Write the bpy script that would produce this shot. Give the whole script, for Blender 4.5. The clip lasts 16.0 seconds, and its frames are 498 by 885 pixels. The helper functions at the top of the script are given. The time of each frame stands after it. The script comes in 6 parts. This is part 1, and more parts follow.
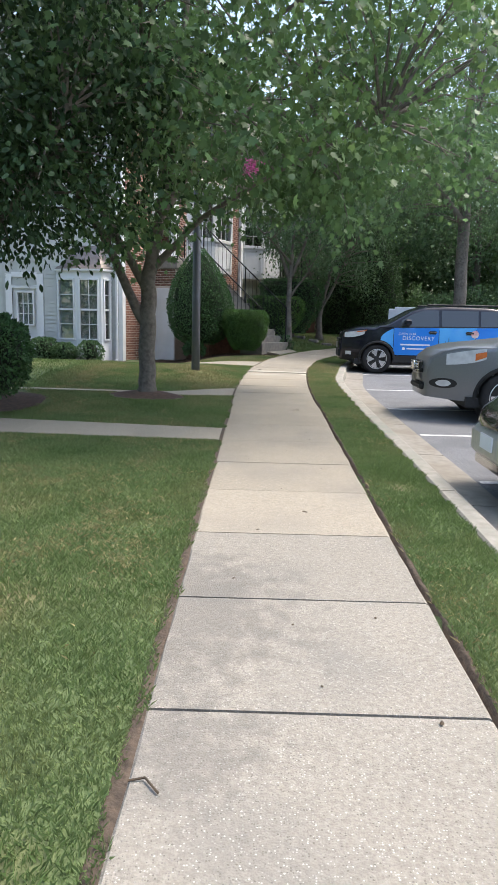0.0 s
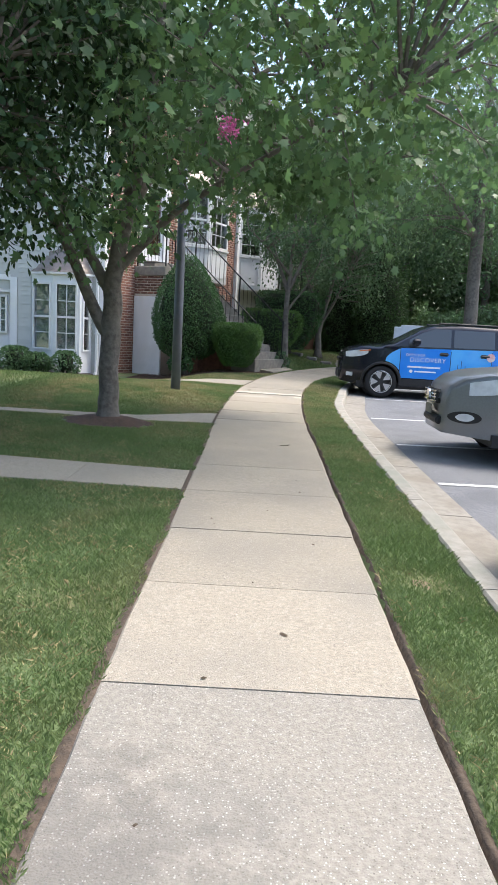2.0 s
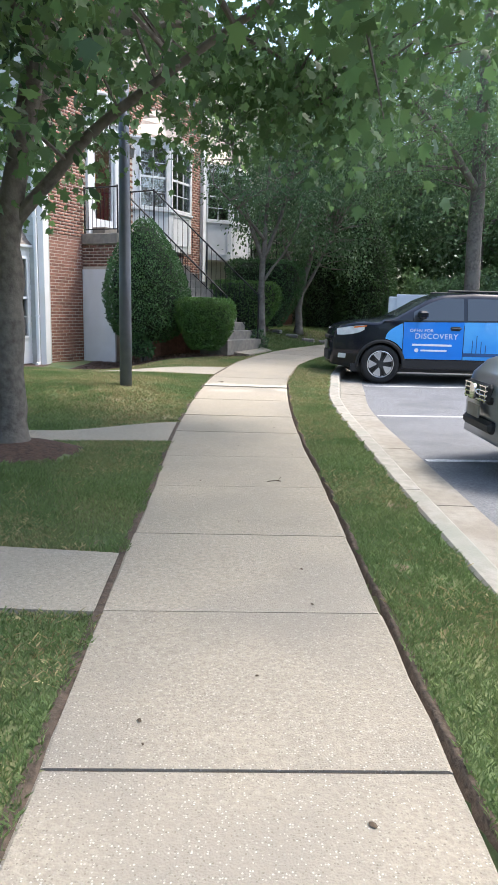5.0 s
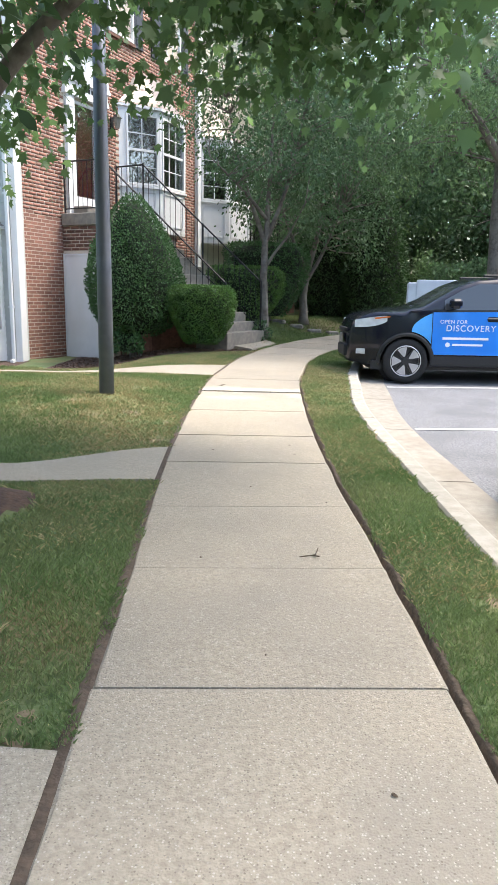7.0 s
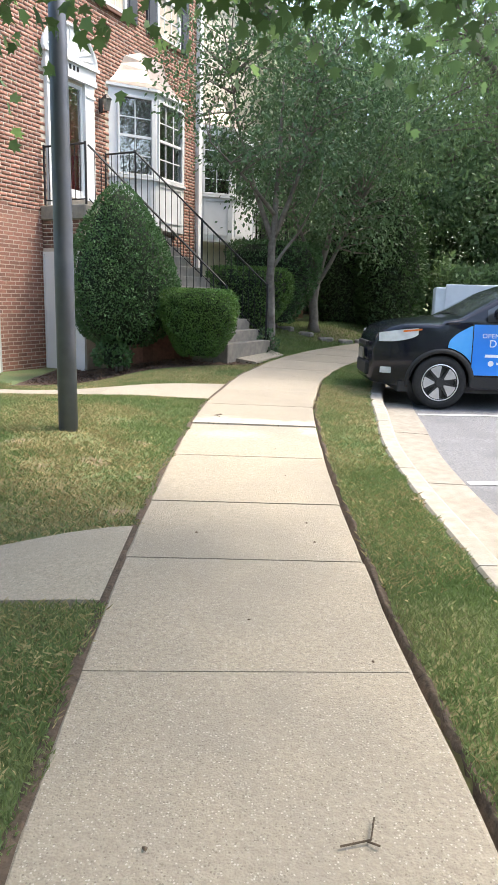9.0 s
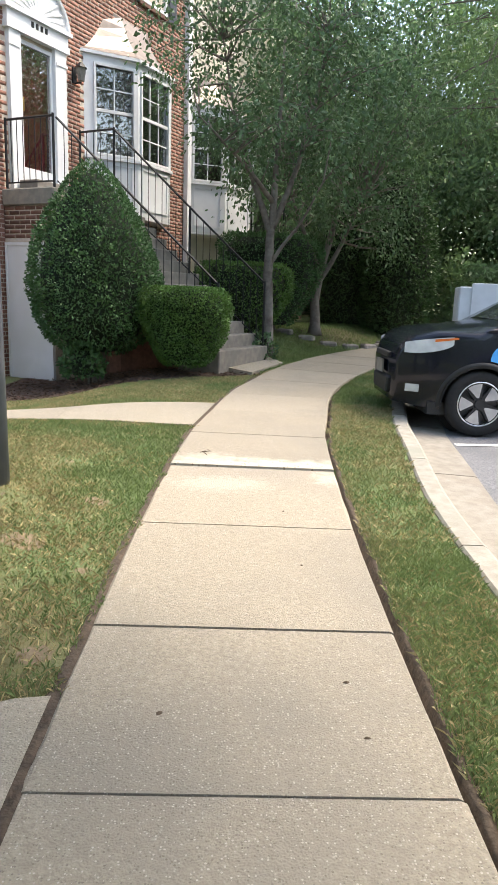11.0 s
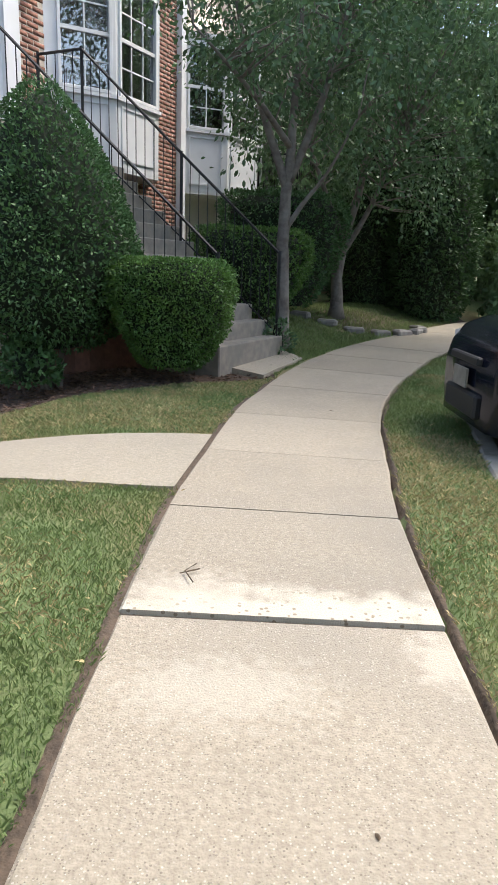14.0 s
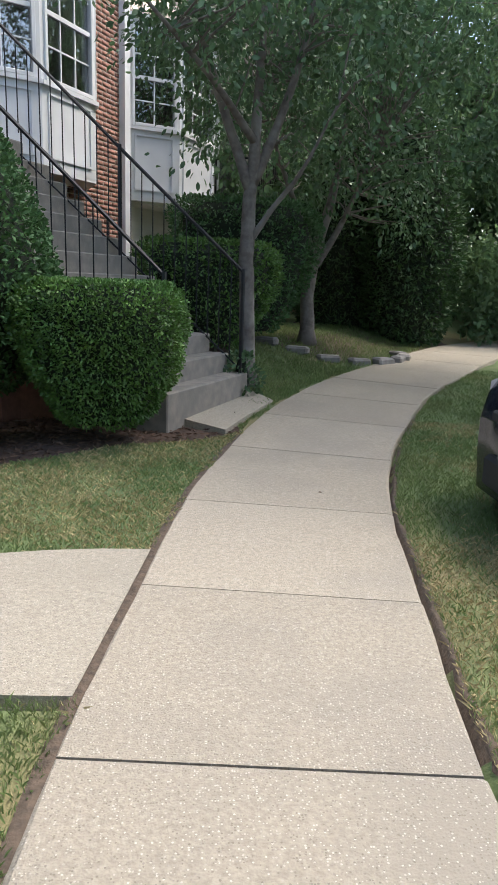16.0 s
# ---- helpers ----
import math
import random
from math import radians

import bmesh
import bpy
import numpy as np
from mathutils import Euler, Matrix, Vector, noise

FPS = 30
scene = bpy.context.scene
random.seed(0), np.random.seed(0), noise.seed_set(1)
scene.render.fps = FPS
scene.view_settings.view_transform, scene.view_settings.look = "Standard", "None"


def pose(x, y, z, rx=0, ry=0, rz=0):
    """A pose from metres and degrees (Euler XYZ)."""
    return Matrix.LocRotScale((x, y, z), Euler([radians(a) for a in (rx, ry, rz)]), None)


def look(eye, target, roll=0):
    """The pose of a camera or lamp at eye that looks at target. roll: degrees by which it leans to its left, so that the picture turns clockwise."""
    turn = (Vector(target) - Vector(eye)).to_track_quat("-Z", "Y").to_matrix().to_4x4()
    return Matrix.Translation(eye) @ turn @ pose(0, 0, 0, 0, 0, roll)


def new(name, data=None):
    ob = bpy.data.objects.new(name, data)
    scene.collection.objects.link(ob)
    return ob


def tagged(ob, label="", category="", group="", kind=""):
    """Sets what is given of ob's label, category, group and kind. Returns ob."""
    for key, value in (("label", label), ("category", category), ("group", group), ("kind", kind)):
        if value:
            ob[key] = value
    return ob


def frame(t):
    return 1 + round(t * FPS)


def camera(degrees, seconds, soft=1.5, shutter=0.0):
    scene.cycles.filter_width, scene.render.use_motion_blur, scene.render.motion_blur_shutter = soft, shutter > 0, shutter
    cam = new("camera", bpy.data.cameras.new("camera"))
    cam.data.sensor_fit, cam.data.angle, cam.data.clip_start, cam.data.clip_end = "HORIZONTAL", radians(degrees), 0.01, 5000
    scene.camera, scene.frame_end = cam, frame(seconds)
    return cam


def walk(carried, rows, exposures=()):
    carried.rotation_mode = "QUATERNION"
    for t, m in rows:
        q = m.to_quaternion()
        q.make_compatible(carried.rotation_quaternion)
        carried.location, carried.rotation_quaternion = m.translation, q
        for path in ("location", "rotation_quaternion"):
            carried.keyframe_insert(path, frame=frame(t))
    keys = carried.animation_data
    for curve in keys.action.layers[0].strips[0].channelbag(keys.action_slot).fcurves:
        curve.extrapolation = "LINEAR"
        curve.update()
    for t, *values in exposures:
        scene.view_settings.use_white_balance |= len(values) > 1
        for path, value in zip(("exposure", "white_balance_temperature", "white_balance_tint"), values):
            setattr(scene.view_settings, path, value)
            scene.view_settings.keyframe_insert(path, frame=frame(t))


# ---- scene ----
cam = camera(39.7, 16.0)
METRES, EYE, TILT, LEAN, TURN = 13.877, 1.36, 0.0, 0.0, 2.3
ROWS = [
    (0.0, 0.0, 0.0, 0.0, 0.24, -9.92, -1.39),
    (0.5, 0.0045, 0.0298, 0.0003, 1.89, -9.01, -2.33),
    (1.0, 0.0051, 0.0613, -0.0005, 0.25, -10.48, -3.44),
    (1.5, 0.0105, 0.0925, 0.0006, 0.25, -10.11, -2.38),
    (2.0, 0.0131, 0.123, 0.0017, 0.24, -8.82, -3.17),
    (2.5, 0.0116, 0.1543, 0.0036, -1.53, -10.54, -1.02),
    (3.0, 0.0142, 0.1849, 0.0036, -0.01, -11.37, -2.3),
    (3.5, 0.0111, 0.2169, 0.0044, -2.03, -12.62, -1.87),
    (4.0, 0.0148, 0.2479, 0.0041, -1.65, -9.34, -1.66),
    (6.5, 0.0125, 0.4008, 0.0071, -2.57, -13.49, -1.05),
    (7.0, 0.0109, 0.4306, 0.0074, -2.36, -11.85, -1.08),
    (7.5, 0.0147, 0.4635, 0.0081, -1.55, -12.79, -0.87),
    (8.0, 0.0181, 0.4951, 0.0114, -1.13, -10.33, -3.58),
    (8.5, 0.0181, 0.526, 0.0129, -1.65, -11.67, -1.62),
    (11.0, 0.0191, 0.678, 0.0157, -2.5, -11.99, -1.85),
    (11.5, 0.0201, 0.7089, 0.0155, -2.21, -12.69, -1.52),
    (12.0, 0.0157, 0.741, 0.0158, -0.4, -16.2, 0.69),
    (12.5, 0.0163, 0.774, 0.0155, 4.45, -18.3, 0.28),
    (13.0, 0.0149, 0.8071, 0.0164, 1.33, -17.1, -0.48),
    (13.5, 0.0194, 0.8383, 0.0167, -0.97, -15.02, -0.61),
    (14.0, 0.0206, 0.8685, 0.0169, -2.33, -14.12, -1.96),
    (14.5, 0.0226, 0.9005, 0.0193, -3.36, -12.82, -2.5),
    (15.0, 0.0253, 0.9323, 0.0207, -2.14, -13.46, -3.45),
    (15.5, 0.0238, 0.9637, 0.0231, -6.64, -13.33, -2.1),
    (16.0, 0.027, 0.9954, 0.0235, -5.71, -13.02, -2.03),
]
walk(cam, [(t, pose(0, 0, EYE, TILT, LEAN, TURN) @ pose(METRES * x, METRES * y, METRES * z, 90 + pitch, roll, yaw)) for t, x, y, z, yaw, pitch, roll in ROWS], exposures=[(0.0, 1.42, 6500, 10), (2.5, 1.6, 6300, 10), (4.0, 1.64, 6250, 10), (8.0, 2.05, 6700, 10), (11.5, 1.75, 7000, 10), (14.0, 1.57, 6500, 10), (16.0, 1.56, 6400, 10)])

# ---- light ----
SUN_EL, SUN_AZ = 61.0, 79.0   # azimuth clockwise from +y
world = bpy.data.worlds.new("sky")
scene.world = world
world.use_nodes = True
wn = world.node_tree.nodes
sky = wn.new("ShaderNodeTexSky")
sky.sky_type, sky.sun_disc = "NISHITA", False
sky.sun_elevation, sky.sun_rotation = radians(SUN_EL), radians(SUN_AZ)
sky.air_density, sky.dust_density = 1.2, 3.0
wn["Background"].inputs["Strength"].default_value = 0.15
world.node_tree.links.new(sky.outputs[0], wn["Background"].inputs["Color"])
sun = new("sun", bpy.data.lights.new("sun", "SUN"))
sun.data.energy, sun.data.angle, sun.data.color = 1.5, radians(14), (1.0, 0.95, 0.87)
sdir = Vector((math.sin(radians(SUN_AZ)) * math.cos(radians(SUN_EL)), math.cos(radians(SUN_AZ)) * math.cos(radians(SUN_EL)), math.sin(radians(SUN_EL))))
sun.matrix_world = look((0, 0, 30), Vector((0, 0, 30)) - sdir)

# ---- materials ----
def mat(name, a, b=None, scale=8.0, rough=0.8, metal=0.0, bump=0.0, bscale=60.0, c=None, cscale=1.2, rnd=0.0, isl=0.0, spec=0.5, trans=0.0, detail=5.0, coat=0.0):
    """Two colours mixed by a fine noise, a third by a broad one, relief, and a change of value from object to object or piece to piece."""
    m = bpy.data.materials.new(name)
    m.use_nodes = True
    nt = m.node_tree
    N, L = nt.nodes, nt.links
    p = N["Principled BSDF"]
    p.inputs["Roughness"].default_value = rough
    p.inputs["Metallic"].default_value = metal
    p.inputs["Specular IOR Level"].default_value = spec
    p.inputs["Coat Weight"].default_value = coat
    b = b or tuple(v * 0.75 for v in a)
    co = N.new("ShaderNodeTexCoord")
    n1 = N.new("ShaderNodeTexNoise")
    n1.inputs["Scale"].default_value, n1.inputs["Detail"].default_value = scale, detail
    L.new(co.outputs["Object"], n1.inputs["Vector"])
    r1 = N.new("ShaderNodeValToRGB")
    r1.color_ramp.elements[0].position, r1.color_ramp.elements[1].position = 0.35, 0.65
    r1.color_ramp.elements[0].color, r1.color_ramp.elements[1].color = (*a, 1), (*b, 1)
    L.new(n1.outputs["Fac"], r1.inputs["Fac"])
    out = r1.outputs["Color"]
    if c:
        n2 = N.new("ShaderNodeTexNoise")
        n2.inputs["Scale"].default_value, n2.inputs["Detail"].default_value = cscale, 4.0
        L.new(co.outputs["Object"], n2.inputs["Vector"])
        r2 = N.new("ShaderNodeValToRGB")
        r2.color_ramp.elements[0].position, r2.color_ramp.elements[1].position = 0.48, 0.68
        L.new(n2.outputs["Fac"], r2.inputs["Fac"])
        mx = N.new("ShaderNodeMixRGB")
        mx.inputs["Color2"].default_value = (*c, 1)
        L.new(r2.outputs["Color"], mx.inputs["Fac"])
        L.new(out, mx.inputs["Color1"])
        out = mx.outputs["Color"]
    if rnd or isl:
        if rnd:
            info = N.new("ShaderNodeObjectInfo").outputs["Random"]
        else:
            info = N.new("ShaderNodeNewGeometry").outputs["Random Per Island"]
        mr = N.new("ShaderNodeMapRange")
        mr.inputs["To Min"].default_value, mr.inputs["To Max"].default_value = 1 - (rnd or isl), 1 + (rnd or isl)
        L.new(info, mr.inputs["Value"])
        hs = N.new("ShaderNodeHueSaturation")
        L.new(mr.outputs["Result"], hs.inputs["Value"])
        L.new(out, hs.inputs["Color"])
        out = hs.outputs["Color"]
    L.new(out, p.inputs["Base Color"])
    if bump:
        n3 = N.new("ShaderNodeTexNoise")
        n3.inputs["Scale"].default_value, n3.inputs["Detail"].default_value = bscale, 6.0
        L.new(co.outputs["Object"], n3.inputs["Vector"])
        bp = N.new("ShaderNodeBump")
        bp.inputs["Strength"].default_value, bp.inputs["Distance"].default_value = bump, 0.01
        L.new(n3.outputs["Fac"], bp.inputs["Height"])
        L.new(bp.outputs["Normal"], p.inputs["Normal"])
    if trans:
        tr = N.new("ShaderNodeBsdfTranslucent")
        L.new(out, tr.inputs["Color"])
        ms = N.new("ShaderNodeMixShader")
        ms.inputs["Fac"].default_value = trans
        L.new(p.outputs["BSDF"], ms.inputs[1])
        L.new(tr.outputs["BSDF"], ms.inputs[2])
        L.new(ms.outputs["Shader"], N["Material Output"].inputs["Surface"])
    return m

def concrete(name, base, stain, light):
    """Exposed-aggregate concrete: matrix, broad stains, small pale and dark stones."""
    m = mat(name, base, tuple(v * 0.76 for v in base), scale=55, rough=0.9, bump=0.6, bscale=140, c=stain, cscale=1.1, rnd=0.07)
    nt = m.node_tree
    N, L = nt.nodes, nt.links
    p = N["Principled BSDF"]
    src = p.inputs["Base Color"].links[0].from_socket
    co = N.new("ShaderNodeTexCoord")
    v = N.new("ShaderNodeTexVoronoi")
    v.inputs["Scale"].default_value = 125
    L.new(co.outputs["Object"], v.inputs["Vector"])
    sep = N.new("ShaderNodeSeparateColor")
    L.new(v.outputs["Color"], sep.inputs["Color"])
    # stones: only some cells, only near the cell's middle
    near = N.new("ShaderNodeMath"); near.operation = "LESS_THAN"; near.inputs[1].default_value = 0.38
    L.new(v.outputs["Distance"], near.inputs[0])
    some = N.new("ShaderNodeMath"); some.operation = "GREATER_THAN"; some.inputs[1].default_value = 0.62
    L.new(sep.outputs["Red"], some.inputs[0])
    both = N.new("ShaderNodeMath"); both.operation = "MULTIPLY"
    L.new(near.outputs[0], both.inputs[0]); L.new(some.outputs[0], both.inputs[1])
    amt = N.new("ShaderNodeMath"); amt.operation = "MULTIPLY"; amt.inputs[1].default_value = 0.75
    L.new(both.outputs[0], amt.inputs[0])
    ramp = N.new("ShaderNodeValToRGB")
    ramp.color_ramp.elements[0].color, ramp.color_ramp.elements[1].color = (*tuple(v_ * 0.48 for v_ in base), 1), (*light, 1)
    ramp.color_ramp.elements[0].position, ramp.color_ramp.elements[1].position = 0.3, 0.75
    L.new(sep.outputs["Green"], ramp.inputs["Fac"])
    mx = N.new("ShaderNodeMixRGB")
    L.new(amt.outputs[0], mx.inputs["Fac"]); L.new(src, mx.inputs["Color1"]); L.new(ramp.outputs["Color"], mx.inputs["Color2"])
    L.new(mx.outputs["Color"], p.inputs["Base Color"])
    return m

def glass(name, tint, rough=0.02, alpha=None):
    m = bpy.data.materials.new(name)
    m.use_nodes = True
    p = m.node_tree.nodes["Principled BSDF"]
    p.inputs["Base Color"].default_value = (*tint, 1)
    p.inputs["Roughness"].default_value = rough
    p.inputs["Specular IOR Level"].default_value = 0.8
    if alpha is not None:
        p.inputs["Transmission Weight"].default_value = alpha
        p.inputs["IOR"].default_value = 1.1
    return m

M_WALK = concrete("walk_concrete", (0.335, 0.291, 0.225), (0.24, 0.213, 0.172), (0.47, 0.43, 0.365))
M_WALK2 = concrete("smooth_concrete", (0.335, 0.296, 0.232), (0.27, 0.24, 0.19), (0.45, 0.41, 0.34))
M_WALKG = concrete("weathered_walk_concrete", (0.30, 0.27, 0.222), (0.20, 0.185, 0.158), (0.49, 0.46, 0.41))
M_WALKLIP = concrete("ground_down_concrete", (0.33, 0.288, 0.224), (0.25, 0.222, 0.178), (0.47, 0.43, 0.365))

def blotch(m, centre, size, colour, amount, nscale, pits=False, wobble=0.5):
    """A worn or stained area with a ragged outline: full at its centre, gone at size (x, y) from it."""
    N, L = m.node_tree.nodes, m.node_tree.links
    p = N["Principled BSDF"]
    src = p.inputs["Base Color"].links[0].from_socket
    co = N.new("ShaderNodeTexCoord")
    mp = N.new("ShaderNodeMapping")
    mp.vector_type = "TEXTURE"
    mp.inputs["Location"].default_value, mp.inputs["Scale"].default_value = (*centre, 0), (*size, 1e4)
    L.new(co.outputs["Object"], mp.inputs["Vector"])
    ln = N.new("ShaderNodeVectorMath"); ln.operation = "LENGTH"
    L.new(mp.outputs["Vector"], ln.inputs[0])
    nz = N.new("ShaderNodeTexNoise")
    nz.inputs["Scale"].default_value, nz.inputs["Detail"].default_value = nscale, 6.0
    L.new(co.outputs["Object"], nz.inputs["Vector"])
    ad = N.new("ShaderNodeMath"); ad.operation = "MULTIPLY_ADD"; ad.inputs[1].default_value = wobble * 2
    L.new(nz.outputs["Fac"], ad.inputs[0]); L.new(ln.outputs["Value"], ad.inputs[2])
    mr = N.new("ShaderNodeMapRange")
    mr.inputs["From Min"].default_value, mr.inputs["From Max"].default_value = 1.0 + wobble, 0.4 + wobble
    mr.inputs["To Max"].default_value = amount
    L.new(ad.outputs[0], mr.inputs["Value"])
    mx = N.new("ShaderNodeMixRGB")
    mx.inputs["Color2"].default_value = (*colour, 1)
    L.new(mr.outputs["Result"], mx.inputs["Fac"]); L.new(src, mx.inputs["Color1"])
    out = mx.outputs["Color"]
    if pits:   # dark stones laid bare by grinding
        v = N.new("ShaderNodeTexVoronoi"); v.inputs["Scale"].default_value = 38
        L.new(co.outputs["Object"], v.inputs["Vector"])
        sp = N.new("ShaderNodeSeparateColor"); L.new(v.outputs["Color"], sp.inputs["Color"])
        a = N.new("ShaderNodeMath"); a.operation = "LESS_THAN"; a.inputs[1].default_value = 0.30
        L.new(v.outputs["Distance"], a.inputs[0])
        b = N.new("ShaderNodeMath"); b.operation = "GREATER_THAN"; b.inputs[1].default_value = 0.62
        L.new(sp.outputs["Red"], b.inputs[0])
        c = N.new("ShaderNodeMath"); c.operation = "MULTIPLY"
        L.new(a.outputs[0], c.inputs[0]); L.new(b.outputs[0], c.inputs[1])
        d = N.new("ShaderNodeMath"); d.operation = "MULTIPLY"
        L.new(c.outputs[0], d.inputs[0]); L.new(mr.outputs["Result"], d.inputs[1])
        m2 = N.new("ShaderNodeMixRGB"); m2.inputs["Color2"].default_value = (0.23, 0.185, 0.13, 1)
        L.new(d.outputs[0], m2.inputs["Fac"]); L.new(out, m2.inputs["Color1"])
        out = m2.outputs["Color"]
    L.new(out, p.inputs["Base Color"])
M_WALKWORN = concrete("scuffed_walk_concrete", (0.335, 0.291, 0.226), (0.255, 0.226, 0.182), (0.47, 0.43, 0.365))
blotch(M_WALKLIP, (-0.02, 14.37), (1.5, 0.27), (0.49, 0.45, 0.37), 0.9, 9.0, pits=True, wobble=0.8)
blotch(M_WALKLIP, (-0.38, 14.58), (0.3, 0.2), (0.45, 0.41, 0.34), 0.5, 22.0, wobble=0.8)
blotch(M_WALKWORN, (-0.25, 13.95), (0.4, 0.22), (0.44, 0.405, 0.335), 0.5, 22.0, wobble=0.9)
blotch(M_WALKWORN, (0.52, 14.15), (0.15, 0.22), (0.47, 0.43, 0.355), 0.6, 20.0, wobble=0.8)
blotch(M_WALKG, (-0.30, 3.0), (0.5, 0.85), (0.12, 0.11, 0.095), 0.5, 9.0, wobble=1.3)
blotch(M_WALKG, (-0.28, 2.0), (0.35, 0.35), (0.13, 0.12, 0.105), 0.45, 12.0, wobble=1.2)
M_KERB = mat("kerb_concrete", (0.285, 0.26, 0.22), (0.225, 0.203, 0.17), scale=12, rough=0.9, bump=0.3, c=(0.20, 0.173, 0.138), cscale=1.3, rnd=0.06)
M_KERBTOP = mat("worn_kerb_concrete", (0.33, 0.305, 0.262), (0.255, 0.233, 0.195), scale=12, rough=0.9, bump=0.3, c=(0.24, 0.24, 0.20), cscale=1.8, rnd=0.06)
M_STEP = mat("step_concrete", (0.24, 0.215, 0.18), (0.18, 0.163, 0.14), scale=10, rough=0.9, bump=0.3, c=(0.16, 0.15, 0.13), cscale=2.5)
M_ASPHALT = mat("asphalt", (0.22, 0.222, 0.232), (0.10, 0.102, 0.108), scale=70, rough=0.9, bump=0.5, bscale=200, c=(0.125, 0.127, 0.134), cscale=1.6)
M_LINE = mat("line_paint", (0.72, 0.72, 0.70), (0.5, 0.5, 0.49), scale=40, rough=0.8, c=(0.35, 0.35, 0.35), cscale=14)
M_SOIL = mat("soil", (0.10, 0.072, 0.05), (0.055, 0.04, 0.028), scale=30, rough=1.0, bump=0.8, bscale=50)
M_MULCH = mat("mulch", (0.085, 0.050, 0.034), (0.045, 0.028, 0.02), scale=22, rough=1.0, bump=1.0, bscale=45)
M_TURF = mat("turf", (0.115, 0.155, 0.06), (0.085, 0.115, 0.042), scale=35, rough=1.0, bump=0.6, bscale=70, c=(0.18, 0.145, 0.07), cscale=0.8)
M_BLADE = mat("grass_blade", (0.185, 0.25, 0.10), (0.135, 0.20, 0.07), scale=2.5, rough=0.6, spec=0.3, isl=0.24, trans=0.45, c=(0.215, 0.245, 0.105), cscale=1.3)
M_STRAW = mat("dry_grass", (0.43, 0.36, 0.19), (0.32, 0.26, 0.13), scale=4, rough=0.9, isl=0.25, trans=0.2)
M_BARK = mat("bark", (0.18, 0.158, 0.138), (0.10, 0.085, 0.072), scale=16, rough=0.95, bump=0.9, bscale=26, c=(0.17, 0.15, 0.13), cscale=3)
M_BARK2 = mat("pale_bark", (0.15, 0.13, 0.11), (0.09, 0.075, 0.062), scale=14, rough=0.95, bump=0.7, bscale=24, c=(0.21, 0.19, 0.165), cscale=3)
M_LEAF = mat("maple_leaf", (0.125, 0.215, 0.085), (0.10, 0.18, 0.07), scale=1.5, rough=0.42, spec=0.5, isl=0.3, trans=0.5, c=(0.135, 0.215, 0.075), cscale=0.6)
M_LEAF2 = mat("tree_leaf", (0.09, 0.16, 0.07), (0.068, 0.13, 0.055), scale=1.5, rough=0.45, spec=0.5, isl=0.35, trans=0.35)
M_LEAF3 = mat("woods_leaf", (0.14, 0.23, 0.11), (0.11, 0.19, 0.09), scale=0.8, rough=0.45, spec=0.5, isl=0.35, trans=0.48, c=(0.16, 0.25, 0.085), cscale=0.3)
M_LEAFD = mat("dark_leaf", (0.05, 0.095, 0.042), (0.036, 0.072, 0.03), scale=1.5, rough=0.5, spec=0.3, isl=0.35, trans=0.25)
M_HOLLY = mat("holly_leaf", (0.075, 0.15, 0.058), (0.055, 0.118, 0.042), scale=3, rough=0.5, spec=0.3, isl=0.4, trans=0.25)
M_HEDGE = mat("hedge_leaf", (0.10, 0.20, 0.04), (0.06, 0.135, 0.028), scale=4, rough=0.5, isl=0.4, trans=0.2)
# near-black colour put in for the shade inside shrubs and unlit rooms
M_SHADE = mat("shade_black", (0.012, 0.02, 0.008), (0.008, 0.013, 0.006), scale=8, rough=1.0)
M_ARB = mat("arborvitae_leaf", (0.045, 0.10, 0.028), (0.03, 0.07, 0.02), scale=3, rough=0.6, isl=0.35, trans=0.2)
M_PINK = mat("pink_blossom", (0.62, 0.16, 0.36), (0.5, 0.1, 0.27), scale=9, rough=0.7, isl=0.25, trans=0.3)
M_BRICK = mat("brick", (0.27, 0.125, 0.088), (0.20, 0.093, 0.066), scale=18, rough=0.9, bump=0.3, bscale=90, rnd=0.28)
M_BRICKS = mat("brick_joined", (0.27, 0.125, 0.088), (0.20, 0.093, 0.066), scale=18, rough=0.9, bump=0.3, bscale=90, isl=0.28)
M_BRICKD = mat("dark_brick", (0.17, 0.085, 0.06), (0.12, 0.06, 0.045), scale=18, rough=0.9, bump=0.3, bscale=90, isl=0.3)
M_MORTAR = mat("mortar", (0.52, 0.45, 0.38), (0.44, 0.38, 0.31), scale=20, rough=1.0, bump=0.3)
M_WHITE = mat("white_paint", (0.70, 0.705, 0.72), (0.64, 0.648, 0.662), scale=3, rough=0.5, c=(0.65, 0.65, 0.645), cscale=1.4)
M_SIDING = mat("grey_siding", (0.46, 0.475, 0.46), (0.42, 0.43, 0.415), scale=3, rough=0.6, rnd=0.04)
M_CREAM = mat("cream_siding", (0.50, 0.465, 0.38), (0.45, 0.42, 0.34), scale=3, rough=0.6, rnd=0.04)
M_METALROOF = mat("bay_roof_metal", (0.25, 0.215, 0.19), (0.185, 0.155, 0.135), scale=6, rough=0.45, metal=0.5, bump=0.1, bscale=20)
M_ROOF = mat("roof_shingle", (0.13, 0.12, 0.11), (0.09, 0.083, 0.078), scale=40, rough=0.95, bump=0.6)
M_SHUTTER = mat("shutter_paint", (0.022, 0.026, 0.036), (0.016, 0.019, 0.027), scale=6, rough=0.5)
M_RED = mat("red_door_paint", (0.16, 0.012, 0.016), (0.13, 0.01, 0.013), scale=5, rough=0.4)
M_IRON = mat("black_iron", (0.018, 0.018, 0.02), (0.012, 0.012, 0.013), scale=30, rough=0.5, metal=0.3)
